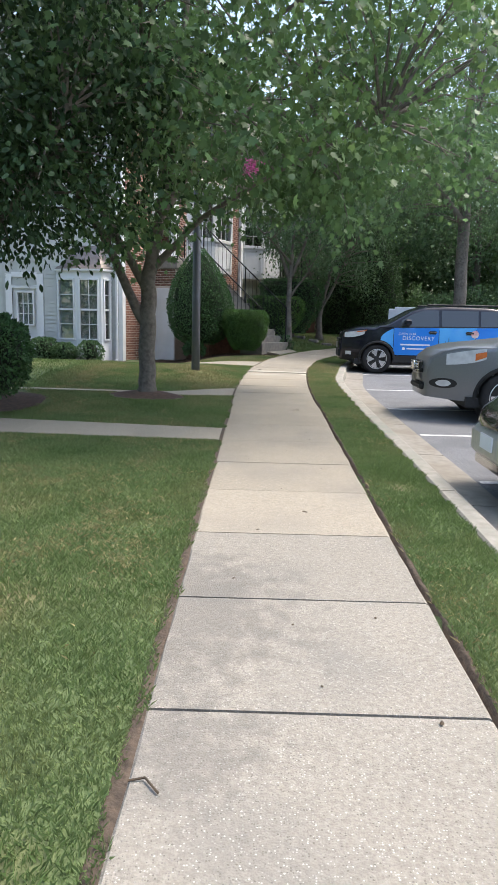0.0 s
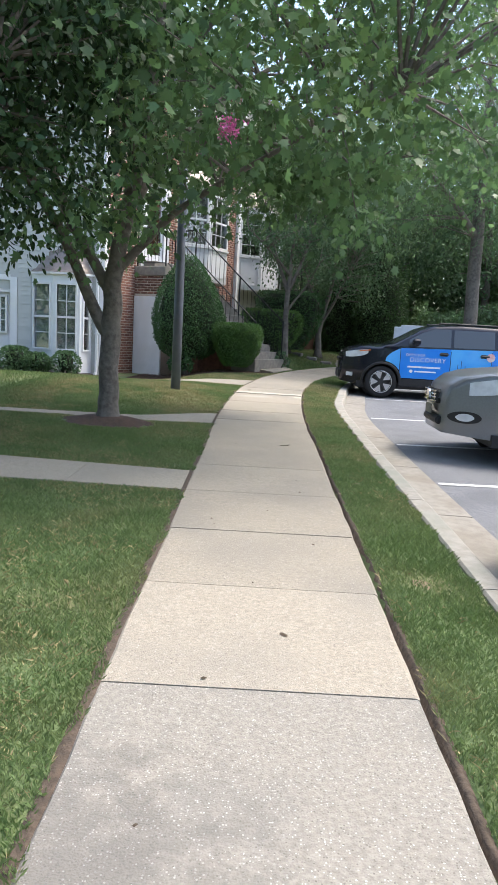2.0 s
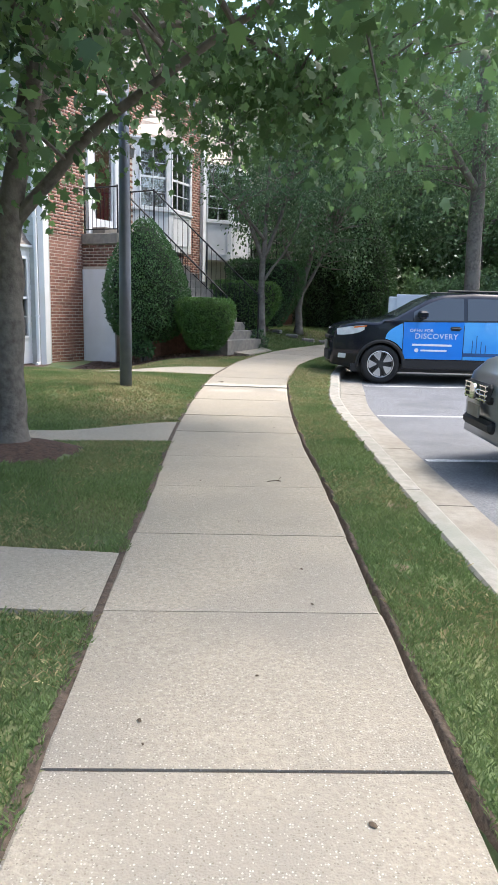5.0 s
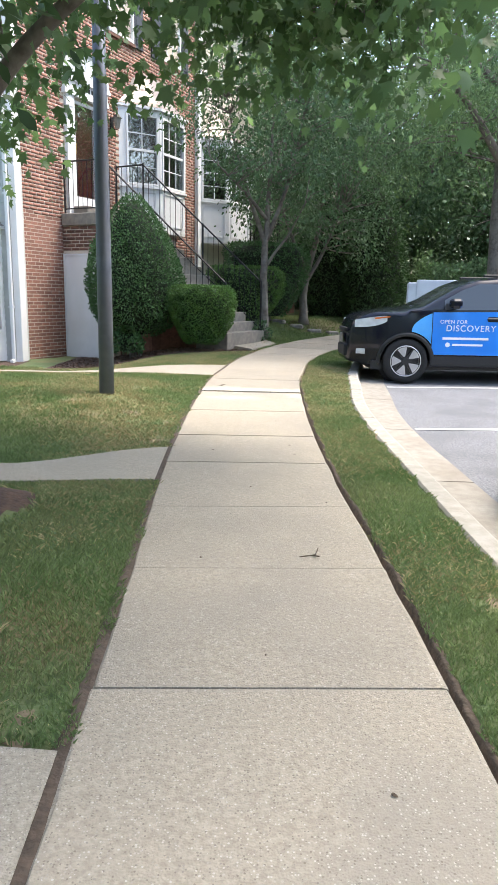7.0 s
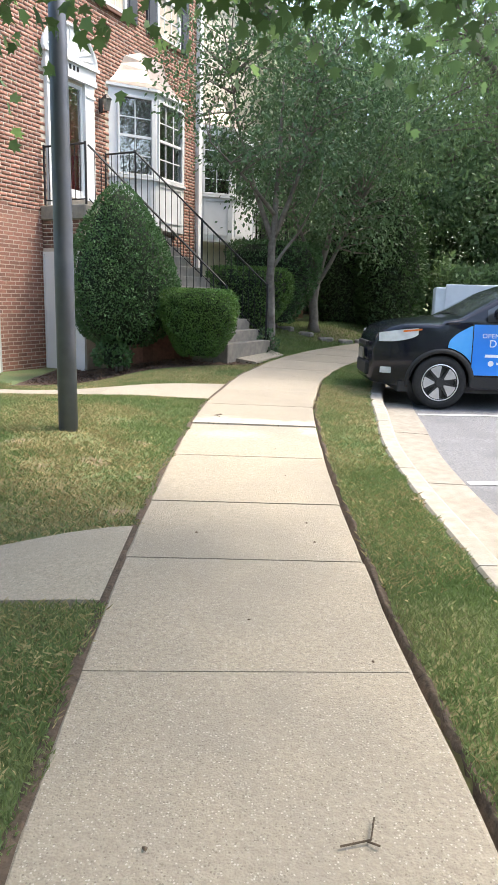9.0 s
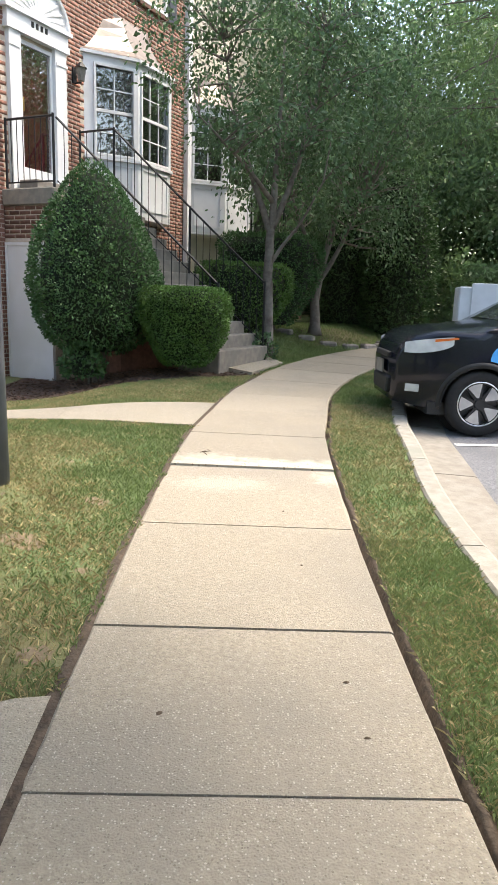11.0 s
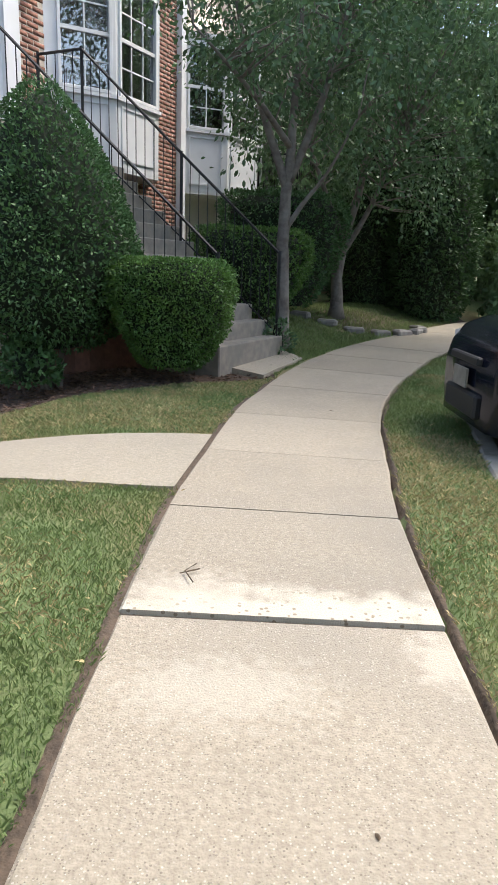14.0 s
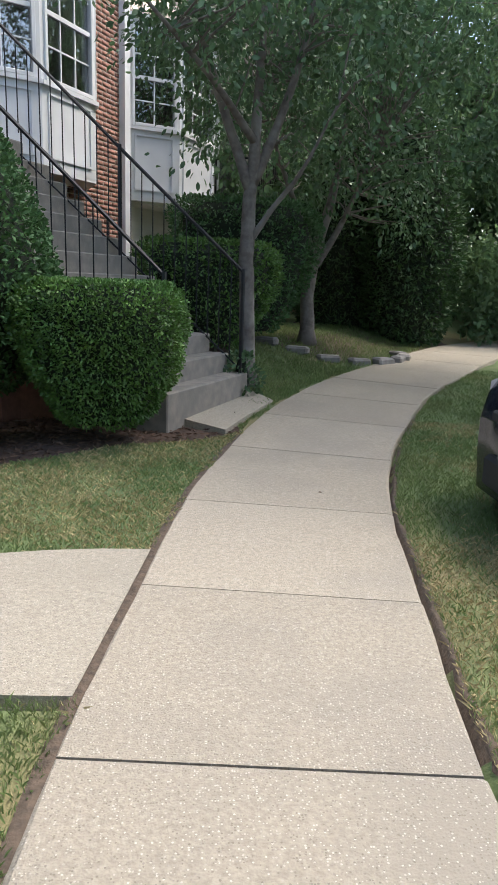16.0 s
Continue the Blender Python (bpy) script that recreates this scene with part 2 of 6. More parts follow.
M_POLE = mat("dark_pole_paint", (0.125, 0.137, 0.175), (0.10, 0.112, 0.145), scale=9, rough=0.4, metal=0.2, c=(0.12, 0.125, 0.14), cscale=2)
def thin_pane(name, share, tint):
    """Thin window glass: mostly clear, partly a mirror."""
    m = bpy.data.materials.new(name)
    m.use_nodes = True
    N, L = m.node_tree.nodes, m.node_tree.links
    t, g, x = N.new("ShaderNodeBsdfTransparent"), N.new("ShaderNodeBsdfGlossy"), N.new("ShaderNodeMixShader")
    t.inputs["Color"].default_value = (*tint, 1)
    g.inputs["Roughness"].default_value = 0.02
    x.inputs["Fac"].default_value = share
    L.new(t.outputs[0], x.inputs[1]); L.new(g.outputs[0], x.inputs[2])
    L.new(x.outputs[0], N["Material Output"].inputs["Surface"])
    return m
M_PANE = thin_pane("window_pane", 0.22, (0.75, 0.78, 0.8))
M_BARE = mat("bare_soil", (0.22, 0.165, 0.105), (0.15, 0.11, 0.07), scale=20, rough=1.0, bump=0.6, bscale=40)
M_CURTAIN = mat("curtain", (0.62, 0.62, 0.60), (0.48, 0.48, 0.47), scale=14, rough=0.9)
M_PLAID = mat("plaid_curtain", (0.30, 0.21, 0.22), (0.55, 0.5, 0.5), scale=26, rough=0.9, detail=1.0)
M_TYRE = mat("tyre_rubber", (0.016, 0.016, 0.017), (0.011, 0.011, 0.012), scale=30, rough=0.85, bump=0.2)
M_RIM = mat("machined_alloy", (0.72, 0.72, 0.73), (0.62, 0.62, 0.63), scale=12, rough=0.28, metal=0.85)
M_RIMD = mat("black_alloy", (0.03, 0.03, 0.032), (0.022, 0.022, 0.024), scale=12, rough=0.35)
M_NAVY = mat("black_blue_car_paint", (0.008, 0.010, 0.020), (0.007, 0.008, 0.016), scale=5, rough=0.18, spec=0.35, coat=0.25)
M_BLUE = mat("blue_vinyl_wrap", (0.015, 0.25, 0.85), (0.012, 0.22, 0.78), scale=1.5, rough=0.32, coat=0.5)
M_BLUE2 = mat("light_blue_vinyl_wrap", (0.10, 0.45, 0.90), (0.05, 0.34, 0.85), scale=2.5, rough=0.32, coat=0.5)
M_GREYCAR = mat("grey_car_paint", (0.205, 0.215, 0.235), (0.185, 0.195, 0.212), scale=60, rough=0.3, metal=0.4, coat=0.4)
M_BLACKCAR = mat("black_car_paint", (0.014, 0.014, 0.016), (0.011, 0.011, 0.012), scale=40, rough=0.25, coat=1.0)
M_SILVER = mat("silver_bumper", (0.55, 0.54, 0.50), (0.48, 0.47, 0.44), scale=20, rough=0.35, metal=0.5)
M_TRIM = mat("black_plastic", (0.02, 0.02, 0.021), (0.014, 0.014, 0.015), scale=60, rough=0.65)
M_CHROME = mat("chrome", (0.75, 0.75, 0.76), (0.7, 0.7, 0.71), scale=4, rough=0.1, metal=1.0)
M_LAMPG = mat("headlamp_lens", (0.70, 0.72, 0.75), (0.55, 0.57, 0.60), scale=9, rough=0.08, coat=1.0)
M_AMBER = mat("amber_lens", (0.75, 0.20, 0.05), (0.65, 0.15, 0.04), scale=18, rough=0.15, coat=1.0)
M_CARGLASS = glass("car_glass", (0.035, 0.042, 0.05), 0.02)
M_TEXT = mat("white_lettering", (0.85, 0.87, 0.9), (0.82, 0.84, 0.87), scale=5, rough=0.5)
M_BOXTXT = mat("red_print", (0.35, 0.12, 0.14), (0.3, 0.1, 0.12), scale=5, rough=0.6)
M_CAB = mat("white_enamel", (0.62, 0.65, 0.68), (0.56, 0.59, 0.62), scale=4, rough=0.45, c=(0.5, 0.52, 0.54), cscale=2)
M_ROCK = mat("edging_stone", (0.24, 0.225, 0.205), (0.16, 0.15, 0.135), scale=9, rough=0.95, bump=0.7, bscale=18, rnd=0.2)
M_TWIG = mat("fallen_twig", (0.10, 0.07, 0.045), (0.06, 0.045, 0.03), scale=20, rough=1.0)

# ---- builders ----
def mesh_np(name, verts, faces, material, parent=None, label="", smooth=False):
    """An object from vertex and face arrays."""
    me = bpy.data.meshes.new(name)
    if isinstance(faces, np.ndarray):
        nf, k = faces.shape
        me.vertices.add(len(verts))
        me.vertices.foreach_set("co", np.asarray(verts, dtype=np.float32).ravel())
        me.loops.add(nf * k)
        me.loops.foreach_set("vertex_index", faces.astype(np.int32).ravel())
        me.polygons.add(nf)
        me.polygons.foreach_set("loop_start", np.arange(nf, dtype=np.int32) * k)
        me.update(calc_edges=True)
    else:
        me.from_pydata([tuple(v) for v in verts], [], faces)
    me.materials.append(material)
    if smooth:
        me.polygons.foreach_set("use_smooth", np.ones(len(me.polygons), dtype=bool))
    ob = new(name, me)
    if parent:
        ob.parent = parent
    if label:
        tagged(ob, label)
    return ob

def part(name, bm, material, parent=None, label="", smooth=False, m=None):
    """Links a bmesh as one mesh object under a thing or part."""
    me = bpy.data.meshes.new(name)
    bmesh.ops.recalc_face_normals(bm, faces=bm.faces)
    bm.to_mesh(me)
    bm.free()
    me.materials.append(material)
    if smooth:
        me.polygons.foreach_set("use_smooth", np.ones(len(me.polygons), dtype=bool))
    ob = new(name, me)
    if parent:
        ob.parent = parent
    if m is not None:
        ob.matrix_basis = m
    if label:
        tagged(ob, label)
    return ob

def thing(name, m, label, category, group="", kind=""):
    ob = new(name)
    ob.matrix_basis = m
    return tagged(ob, label, category, group, kind)

def box(bm, x0, y0, z0, x1, y1, z1, bevel=0.0):
    r = bmesh.ops.create_cube(bm, size=1.0, matrix=Matrix.Translation(((x0 + x1) / 2, (y0 + y1) / 2, (z0 + z1) / 2)) @ Matrix.Diagonal((abs(x1 - x0), abs(y1 - y0), abs(z1 - z0), 1)))
    if bevel:
        es = list({e for v in r["verts"] for e in v.link_edges})
        bmesh.ops.bevel(bm, geom=es, offset=bevel, segments=1, affect="EDGES")
    return bm

def boxes(*dims, bevel=0.0):
    bm = bmesh.new()
    for d in dims:
        box(bm, *d, bevel=bevel)
    return bm

def tube(bm, pts, radii, sides=8):
    """A tapered tube along points."""
    pts = [Vector(p) for p in pts]
    rings = []
    for i, p in enumerate(pts):
        t = (pts[min(i + 1, len(pts) - 1)] - pts[max(i - 1, 0)]).normalized()
        a = t.cross(Vector((0.3, 1, 0.1))).normalized()
        b = t.cross(a)
        r = radii[i] if hasattr(radii, "__len__") else radii
        rings.append([bm.verts.new(p + (a * math.cos(k * math.tau / sides) + b * math.sin(k * math.tau / sides)) * r) for k in range(sides)])
    for r0, r1 in zip(rings, rings[1:]):
        for k in range(sides):
            bm.faces.new((r0[k], r0[(k + 1) % sides], r1[(k + 1) % sides], r1[k]))
    bm.faces.new(rings[0][::-1])
    bm.faces.new(rings[-1])
    return bm

def smooth_pts(pts, n=4):
    """Catmull-Rom through points (any number of values each)."""
    P = [np.array(p, dtype=float) for p in pts]
    P = [2 * P[0] - P[1]] + P + [2 * P[-1] - P[-2]]
    out = []
    for i in range(1, len(P) - 2):
        for k in range(n):
            t = k / n
            out.append(0.5 * (2 * P[i] + (P[i + 1] - P[i - 1]) * t + (2 * P[i - 1] - 5 * P[i] + 4 * P[i + 1] - P[i + 2]) * t * t + (3 * P[i] - P[i - 1] - 3 * P[i + 1] + P[i + 2]) * t ** 3))
    out.append(P[-2])
    return out

def prism(bm, poly, z0, z1):
    """A solid from a plan polygon."""
    lo = [bm.verts.new((x, y, z0(x, y) if callable(z0) else z0)) for x, y in poly]
    hi = [bm.verts.new((x, y, z1(x, y) if callable(z1) else z1)) for x, y in poly]
    bm.faces.new(lo[::-1]); bm.faces.new(hi)
    n = len(poly)
    for i in range(n):
        bm.faces.new((lo[i], lo[(i + 1) % n], hi[(i + 1) % n], hi[i]))
    return bm

# ---- the lie of the land ----
def plane(y):
    return -0.045 + 0.0265 * np.minimum(y, 34)

WALK = smooth_pts([(0.36, -5), (0.315, -3), (0.2, 1.46), (0.15, 3.16), (0.105, 4.6), (0.07, 6.1), (0.015, 7.9), (-0.01, 9.05), (-0.07, 10.6), (-0.083, 12), (-0.075, 13.1), (-0.035, 14.4), (0.03, 15.55), (0.155, 16.5), (0.29, 17.5), (0.45, 18.25), (0.82, 19.5), (1.33, 20.8), (1.92, 22.0), (2.8, 23.4), (3.83, 25.0), (5.0, 26.5), (7, 28), (11, 29.4)], 5)
WALK = np.array(WALK)
KERB = np.array(smooth_pts([(1.5, -6), (1.41, 0), (1.325, 4.5), (1.28, 6.3), (1.22, 7.9), (1.17, 9.3), (1.14, 10.4), (1.115, 11.5), (1.095, 12.6), (1.14, 13.9), (1.31, 15.3), (1.42, 16.3), (1.55, 17.0), (1.82, 18.33), (2.05, 19.1), (2.55, 20.3), (3.5, 22.0), (5.2, 23.9), (7.6, 25.2), (11, 26), (30, 27)], 5))

def line_dist(P, X, Y):
    """Distance to a line of points, positive on its right."""
    X, Y = np.asarray(X, float), np.asarray(Y, float)
    best = np.full(X.shape, 1e9)
    side = np.zeros(X.shape)
    for (x0, y0), (x1, y1) in zip(P[:-1], P[1:]):
        dx, dy = x1 - x0, y1 - y0
        t = np.clip(((X - x0) * dx + (Y - y0) * dy) / (dx * dx + dy * dy), 0, 1)
        d = np.hypot(X - x0 - t * dx, Y - y0 - t * dy)
        s = np.sign((X - x0) * dy - (Y - y0) * dx)
        m = d < best
        best[m], side[m] = d[m], s[m]
    return best * np.where(side == 0, 1, side)

def sm(a, b, v):
    t = np.clip((np.asarray(v, float) - a) / (b - a), 0, 1)
    return t * t * (3 - 2 * t)

HALF = lambda y: 0.61 + 0.06 * sm(18.5, 20.5, y)

def lawn(X, Y, dw=None):
    """Height of the turf, without the cuttings under paving."""
    X, Y = np.asarray(X, float), np.asarray(Y, float)
    if dw is None:
        dw = line_dist(WALK, X, Y)
    z = plane(Y) - 0.012
    left = -dw - HALF(Y)
    z = z + sm(0.1, 1.1, left) * (0.10 * sm(11.4, 12.6, Y) * (1 - sm(14, 16.5, Y)) + 0.09 * sm(8.3, 9.3, Y) * (1 - sm(9.9, 10.4, Y)))
    low = sm(15.0, 18.2, Y) * sm(-1.2, -3.0, X)
    z = z * (1 - low) + 0.20 * low
    z = z + 0.28 * sm(0.15, 1.6, left) * sm(20.3, 21.6, Y + 0.2 * X) * sm(-1.5, 0.0, X)
    right = dw - HALF(Y)
    z = z - 0.012 * sm(0.1, 0.6, right)
    return z

# ---- ground ----
def mulch_bed(x, y):
    return (y > 19.35 + 0.55 * np.minimum(x, 0.3) + 0.06 * np.sin(x * 6.0)) & (x > -3.6) & (x < 0.12) & (y < 23.5)

def branch_a(x):  return 7.07 + 0.02 * (-x), 7.76 + 0.08 * np.clip(-x - 0.6, 0, 9)
def branch_b(x):  return 10.55 - 0.12 * sm(0.7, 2.0, -x) - 0.06 * np.clip(-x - 2.0, 0, 2.5), 11.48 - 0.6 * sm(0.7, 1.9, -x)
def branch_c(x):  return 15.82 + 0.02 * np.clip(-x - 0.6, 0, 9), 17.0 - 0.32 * sm(0.6, 2.4, -x)

def build_ground():
    xs = np.concatenate([[-160, -110, -70, -45, -30, -20, -15, -12], np.arange(-10, -4, 0.2), np.arange(-4, 3.0, 0.06), np.arange(3, 8, 0.25), [9, 11, 14, 20, 30, 45, 70, 110, 160]])
    ys = np.concatenate([[-120, -80, -50, -30, -18, -10, -6], np.arange(-4, 24, 0.08), np.arange(24, 34, 0.25), [36, 40, 46, 55, 70, 100, 150, 220]])
    X, Y = np.meshgrid(xs, ys)
    dw = line_dist(WALK, X, Y)
    dk = line_dist(KERB, X, Y)
    z = lawn(X, Y, dw)
    rough = np.array([noise.noise((float(a) * 3, float(b) * 3, 0)) for a, b in zip(X.ravel(), Y.ravel())]).reshape(X.shape)
    h = HALF(Y)
    z = z + 0.012 * rough * (np.abs(X) < 12) * sm(0.08, 0.4, np.abs(dw) - h)
    z = np.where((dw > -h + 0.06) & (dw < h + 0.035), plane(Y) - 0.09, z)

    for f in (branch_a, branch_b, branch_c):
        lo, hi = f(X)
        on = (X < -0.5) & (X > -9) & (Y > lo - 0.01) & (Y < hi + 0.01)
        z = np.where(on, z - 0.06, z)
    z = z - 0.022 * sm(-0.12, -0.01, dk)
    z = np.where(dk > 0.07, plane(Y) - 0.4, z)
    for cx, cy, r, hgt in ((-1.87, 9.8, 0.6, 0.06), (-4.2, 9.0, 1.3, 0.08)):
        d = np.hypot(X - cx, Y - cy)
        z = z + hgt * (1 - sm(0.1, r, d))
    nx, ny = len(xs), len(ys)
    i = np.arange(ny - 1)[:, None] * nx + np.arange(nx - 1)[None, :]
    faces = np.stack([i, i + 1, i + 1 + nx, i + nx], -1).reshape(-1, 4)
    V = np.stack([X, Y, z], -1).reshape(-1, 3)
    ob = mesh_np("ground", V, faces, M_TURF, smooth=True)
    ob.data.materials.append(M_SOIL)
    ob.data.materials.append(M_MULCH)
    c = V[faces].mean(1)
    cw = line_dist(WALK, c[:, 0], c[:, 1])
    hh = HALF(c[:, 1])
    mi = np.zeros(len(faces), dtype=np.int32)
    mi[mulch_bed(c[:, 0], c[:, 1]) & (cw < -hh)] = 2
    ang = np.arctan2(c[:, 1] - 9.8, c[:, 0] + 1.87)
    mi[np.hypot(c[:, 0] + 1.87, c[:, 1] - 9.8) < 0.55 + 0.06 * np.sin(ang * 5)] = 2
    mi[np.hypot((c[:, 0] + 4.2) / 1.5, c[:, 1] - 8.95) < 0.75 + 0.06 * np.sin(c[:, 0] * 9)] = 2
    mi[(c[:, 1] > 17.9) & (c[:, 1] < 19.2) & (c[:, 0] < -4.3) & (c[:, 0] > -8)] = 2
    mi[np.hypot((c[:, 0] - 1.5) / 1.5, c[:, 1] - 24.8) < 1.0] = 2
    mi[np.hypot((c[:, 0] - 3.0), c[:, 1] - 27) < 1.6] = 2
    ob.data.polygons.foreach_set("material_index", mi)
    return tagged(ob, "mown lawn ground with soil edges and brown mulch beds", "ground", kind="structure")

build_ground()

def at_len(P, s):
    d = np.r_[0, np.cumsum(np.hypot(*np.diff(P, axis=0).T))]
    return np.array([np.interp(s, d, P[:, 0]), np.interp(s, d, P[:, 1])]), d[-1]

def s_of_y(P, y):
    d = np.r_[0, np.cumsum(np.hypot(*np.diff(P, axis=0).T))]
    return np.interp(y, P[:, 1], d)

def offset_pt(P, s, off):
    """A point at length s along P, off metres to its right."""
    p, _ = at_len(P, s)
    q, _ = at_len(P, s + 0.05)
    r, _ = at_len(P, s - 0.05)
    t = (q - r) / np.hypot(*(q - r))
    return p + off * np.array([t[1], -t[0]])

# pavement: one slab from joint to joint
pavement = tagged(new("pavement"), "pale exposed-aggregate concrete sidewalk of separate slabs", "sidewalk", kind="structure")
JOINTS = [-3.6, -2.6, -1.65, -0.7, 0.3, 1.27, 2.23, 3.18, 4.15, 5.16, 6.1, 7.12, 8.1, 9.1, 10.02, 11.05, 11.97, 13.15, 14.37, 15.49, 16.55, 17.65, 18.85, 20.0, 21.1, 22.2, 23.3, 24.4, 25.5, 26.6, 27.6]
WIDE = {2.23: 0.013, 6.1: 0.015, 8.1: 0.013, 11.97: 0.015, 14.37: 0.022, 15.49: 0.009, 3.18: 0.011}
def slab(y0, y1, lift, g0, g1, material=M_WALK):
    s0, s1 = s_of_y(WALK, y0) + g0 / 2, s_of_y(WALK, y1) - g1 / 2
    n = 4
    bm = bmesh.new()
    rng = random.Random(int(y0 * 100))
    rows = []
    for k in range(n + 1):
        s = s0 + (s1 - s0) * k / n
        c, _ = at_len(WALK, s)
        hw = float(HALF(c[1]))
        row = []
        for off, dz in ((-hw, -0.12), (-hw, -0.012), (-hw + 0.014, 0), (hw - 0.014, 0), (hw, -0.012), (hw, -0.12)):
            jit = rng.uniform(-0.006, 0.006) if abs(off) > 0.55 else 0
            p = offset_pt(WALK, s, off + jit)
            e = 0.004 if k in (0, n) and dz == 0 else 0
            row.append(bm.verts.new((p[0], p[1], float(plane(p[1])) + lift * (1 - k / n) + dz - e)))
        rows.append(row)
    for a, b in zip(rows, rows[1:]):
        for i in range(5):
            bm.faces.new((a[i], a[i + 1], b[i + 1], b[i]))
    bm.faces.new(rows[0][::-1]); bm.faces.new(rows[-1])
    return part("slab", bm, material, pavement)
rs = random.Random(4)
for a, b in zip(JOINTS, JOINTS[1:]):
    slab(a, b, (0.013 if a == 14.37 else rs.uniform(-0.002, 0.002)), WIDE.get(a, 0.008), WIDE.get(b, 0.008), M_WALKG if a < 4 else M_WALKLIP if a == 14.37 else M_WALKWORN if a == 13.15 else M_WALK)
# joint filler strips in the wide joints
bm = bmesh.new()
for y, g in WIDE.items():
    s = s_of_y(WALK, y)
    pts = [offset_pt(WALK, s - g / 2, -0.6), offset_pt(WALK, s - g / 2, 0.6), offset_pt(WALK, s + g / 2, 0.6), offset_pt(WALK, s + g / 2, -0.6)]
    bm.faces.new([bm.verts.new((*p, float(plane(p[1])) - 0.014)) for p in pts])
part("joint_filler", bm, M_SOIL, pavement, "dark earth in the wide joints")

# cut earth edges beside the walk
def earth_edge(side_, width, y0, y1, depth, lip_):
    """The cut between slab and turf: a narrow trench of dark earth with a ragged far lip."""
    bm = bmesh.new()
    rows = []
    rr = random.Random(int(width * 1000))
    for s in np.arange(s_of_y(WALK, y0), s_of_y(WALK, y1), 0.04):
        c, _ = at_len(WALK, s)
        hw_ = float(HALF(c[1]))
        w = width * (0.85 + 0.35 * math.sin(s * 3.1) * math.sin(s * 1.3) + rr.uniform(-0.2, 0.2))
        row = []
        for off, d in ((hw_ - 0.01, -depth), (hw_ + w * 0.6, -depth + rr.uniform(0, 0.008)), (hw_ + w, lip_ + rr.uniform(-0.005, 0.003)), (hw_ + w + 0.018, lip_ + 0.002), (hw_ + w + 0.05, lip_ - 0.02)):
            p = offset_pt(WALK, s, side_ * off)
            row.append(bm.verts.new((p[0], p[1], float(plane(p[1])) + d)))
        rows.append(row)
    for a, b in zip(rows, rows[1:]):
        for i in range(4):
            bm.faces.new((a[i], a[i + 1], b[i + 1], b[i]))
    tagged(part("earth_edge", bm, M_SOIL, smooth=True), "narrow cut edge of bare dark earth along the sidewalk", "soil", kind="structure")
earth_edge(1, 0.034, -3, 20.5, 0.07, -0.010)
earth_edge(-1, 0.012, -3, 19.2, 0.008, -0.004)

def branch_walk(f, x_from, x_to, label, joints):
    top = tagged(new("branch_walk"), label, "footpath", kind="structure")
    xs = [x_from] + list(joints) + [x_to]
    for a, b in zip(xs, xs[1:]):
        bm = bmesh.new()
        n = 6
        rows = []
        for k in range(n + 1):
            x = a - 0.005 + (b + 0.005 - a) * k / n
            row = []
            for w in (0, 1):
                y0, y1 = f(np.array(x))
                y = float(y1 if w else y0)
                e = 0.0
                if x > -0.9:   # the end against the main walk follows its edge
                    d = float(line_dist(WALK, [x], [y])[0])
                    e = max(0.0, d + float(HALF(y)) + 0.03)
                zz = float(lawn([x - e], [y])[0]) + 0.012
                row += [bm.verts.new((x - e, y, zz - 0.12)), bm.verts.new((x - e, y, zz))]
            rows.append(row)
        for r0, r1 in zip(rows, rows[1:]):
            bm.faces.new((r0[1], r0[3], r1[3], r1[1]))
            bm.faces.new((r0[0], r0[1], r1[1], r1[0]))
            bm.faces.new((r0[3], r0[2], r1[2], r1[3]))
        bm.faces.new((rows[0][0], rows[0][2], rows[0][3], rows[0][1]))
        bm.faces.new((rows[-1][0], rows[-1][1], rows[-1][3], rows[-1][2]))
        part("slab", bm, M_WALK2, top)
branch_walk(branch_a, -0.5, -8.6, "narrow concrete path across the lawn", [-1.55, -2.75, -4.0, -5.5, -7])
branch_walk(branch_b, -0.6, -8.6, "narrow concrete path behind the lawn tree", [-2.0, -3.3, -4.8, -6.5])
branch_walk(branch_c, -0.4, -7.0, "narrow concrete path to the brick house", [-1.9, -3.4, -5.0])
# apron at the foot of the stairs
bm = bmesh.new()
prism(bm, [(-0.62, 19.85), (0.0, 19.40), (0.22, 20.0), (0.52, 20.75), (0.30, 21.15), (-0.2, 20.6)], lambda x, y: float(plane(y)) - 0.1, lambda x, y: float(plane(y)) + 0.075 * max(0.0, min(1.0, 0.4 - (x - 0.35 * (y - 19.4)) * 1.3)))
tagged(part("stair_apron", bm, M_WALK2), "concrete apron at the foot of the stairs", "footpath", kind="structure")

# kerb and gutter, in cast lengths
kerb = tagged(new("kerb"), "weathered concrete kerb with a gutter pan", "kerb", kind="structure")
def kerb_run(name, profile, s0, s1, material, parent):
    bm = bmesh.new()
    n = max(2, int((s1 - s0) / 0.3))
    rows = []
    for k in range(n + 1):
        s = s0 + (s1 - s0) * k / n
        row = []
        for off, dz in profile:
            p = offset_pt(KERB, s, off)
            row.append(bm.verts.new((p[0], p[1], float(plane(p[1])) + dz)))
        rows.append(row)
    m = len(profile)
    for a, b in zip(rows, rows[1:]):
        for i in range(m - 1):
            bm.faces.new((a[i], a[i + 1], b[i + 1], b[i]))
    bm.faces.new(rows[0][::-1]); bm.faces.new(rows[-1])
    return part(name, bm, material, parent)
sk = 0.0
total = at_len(KERB, 0)[1]
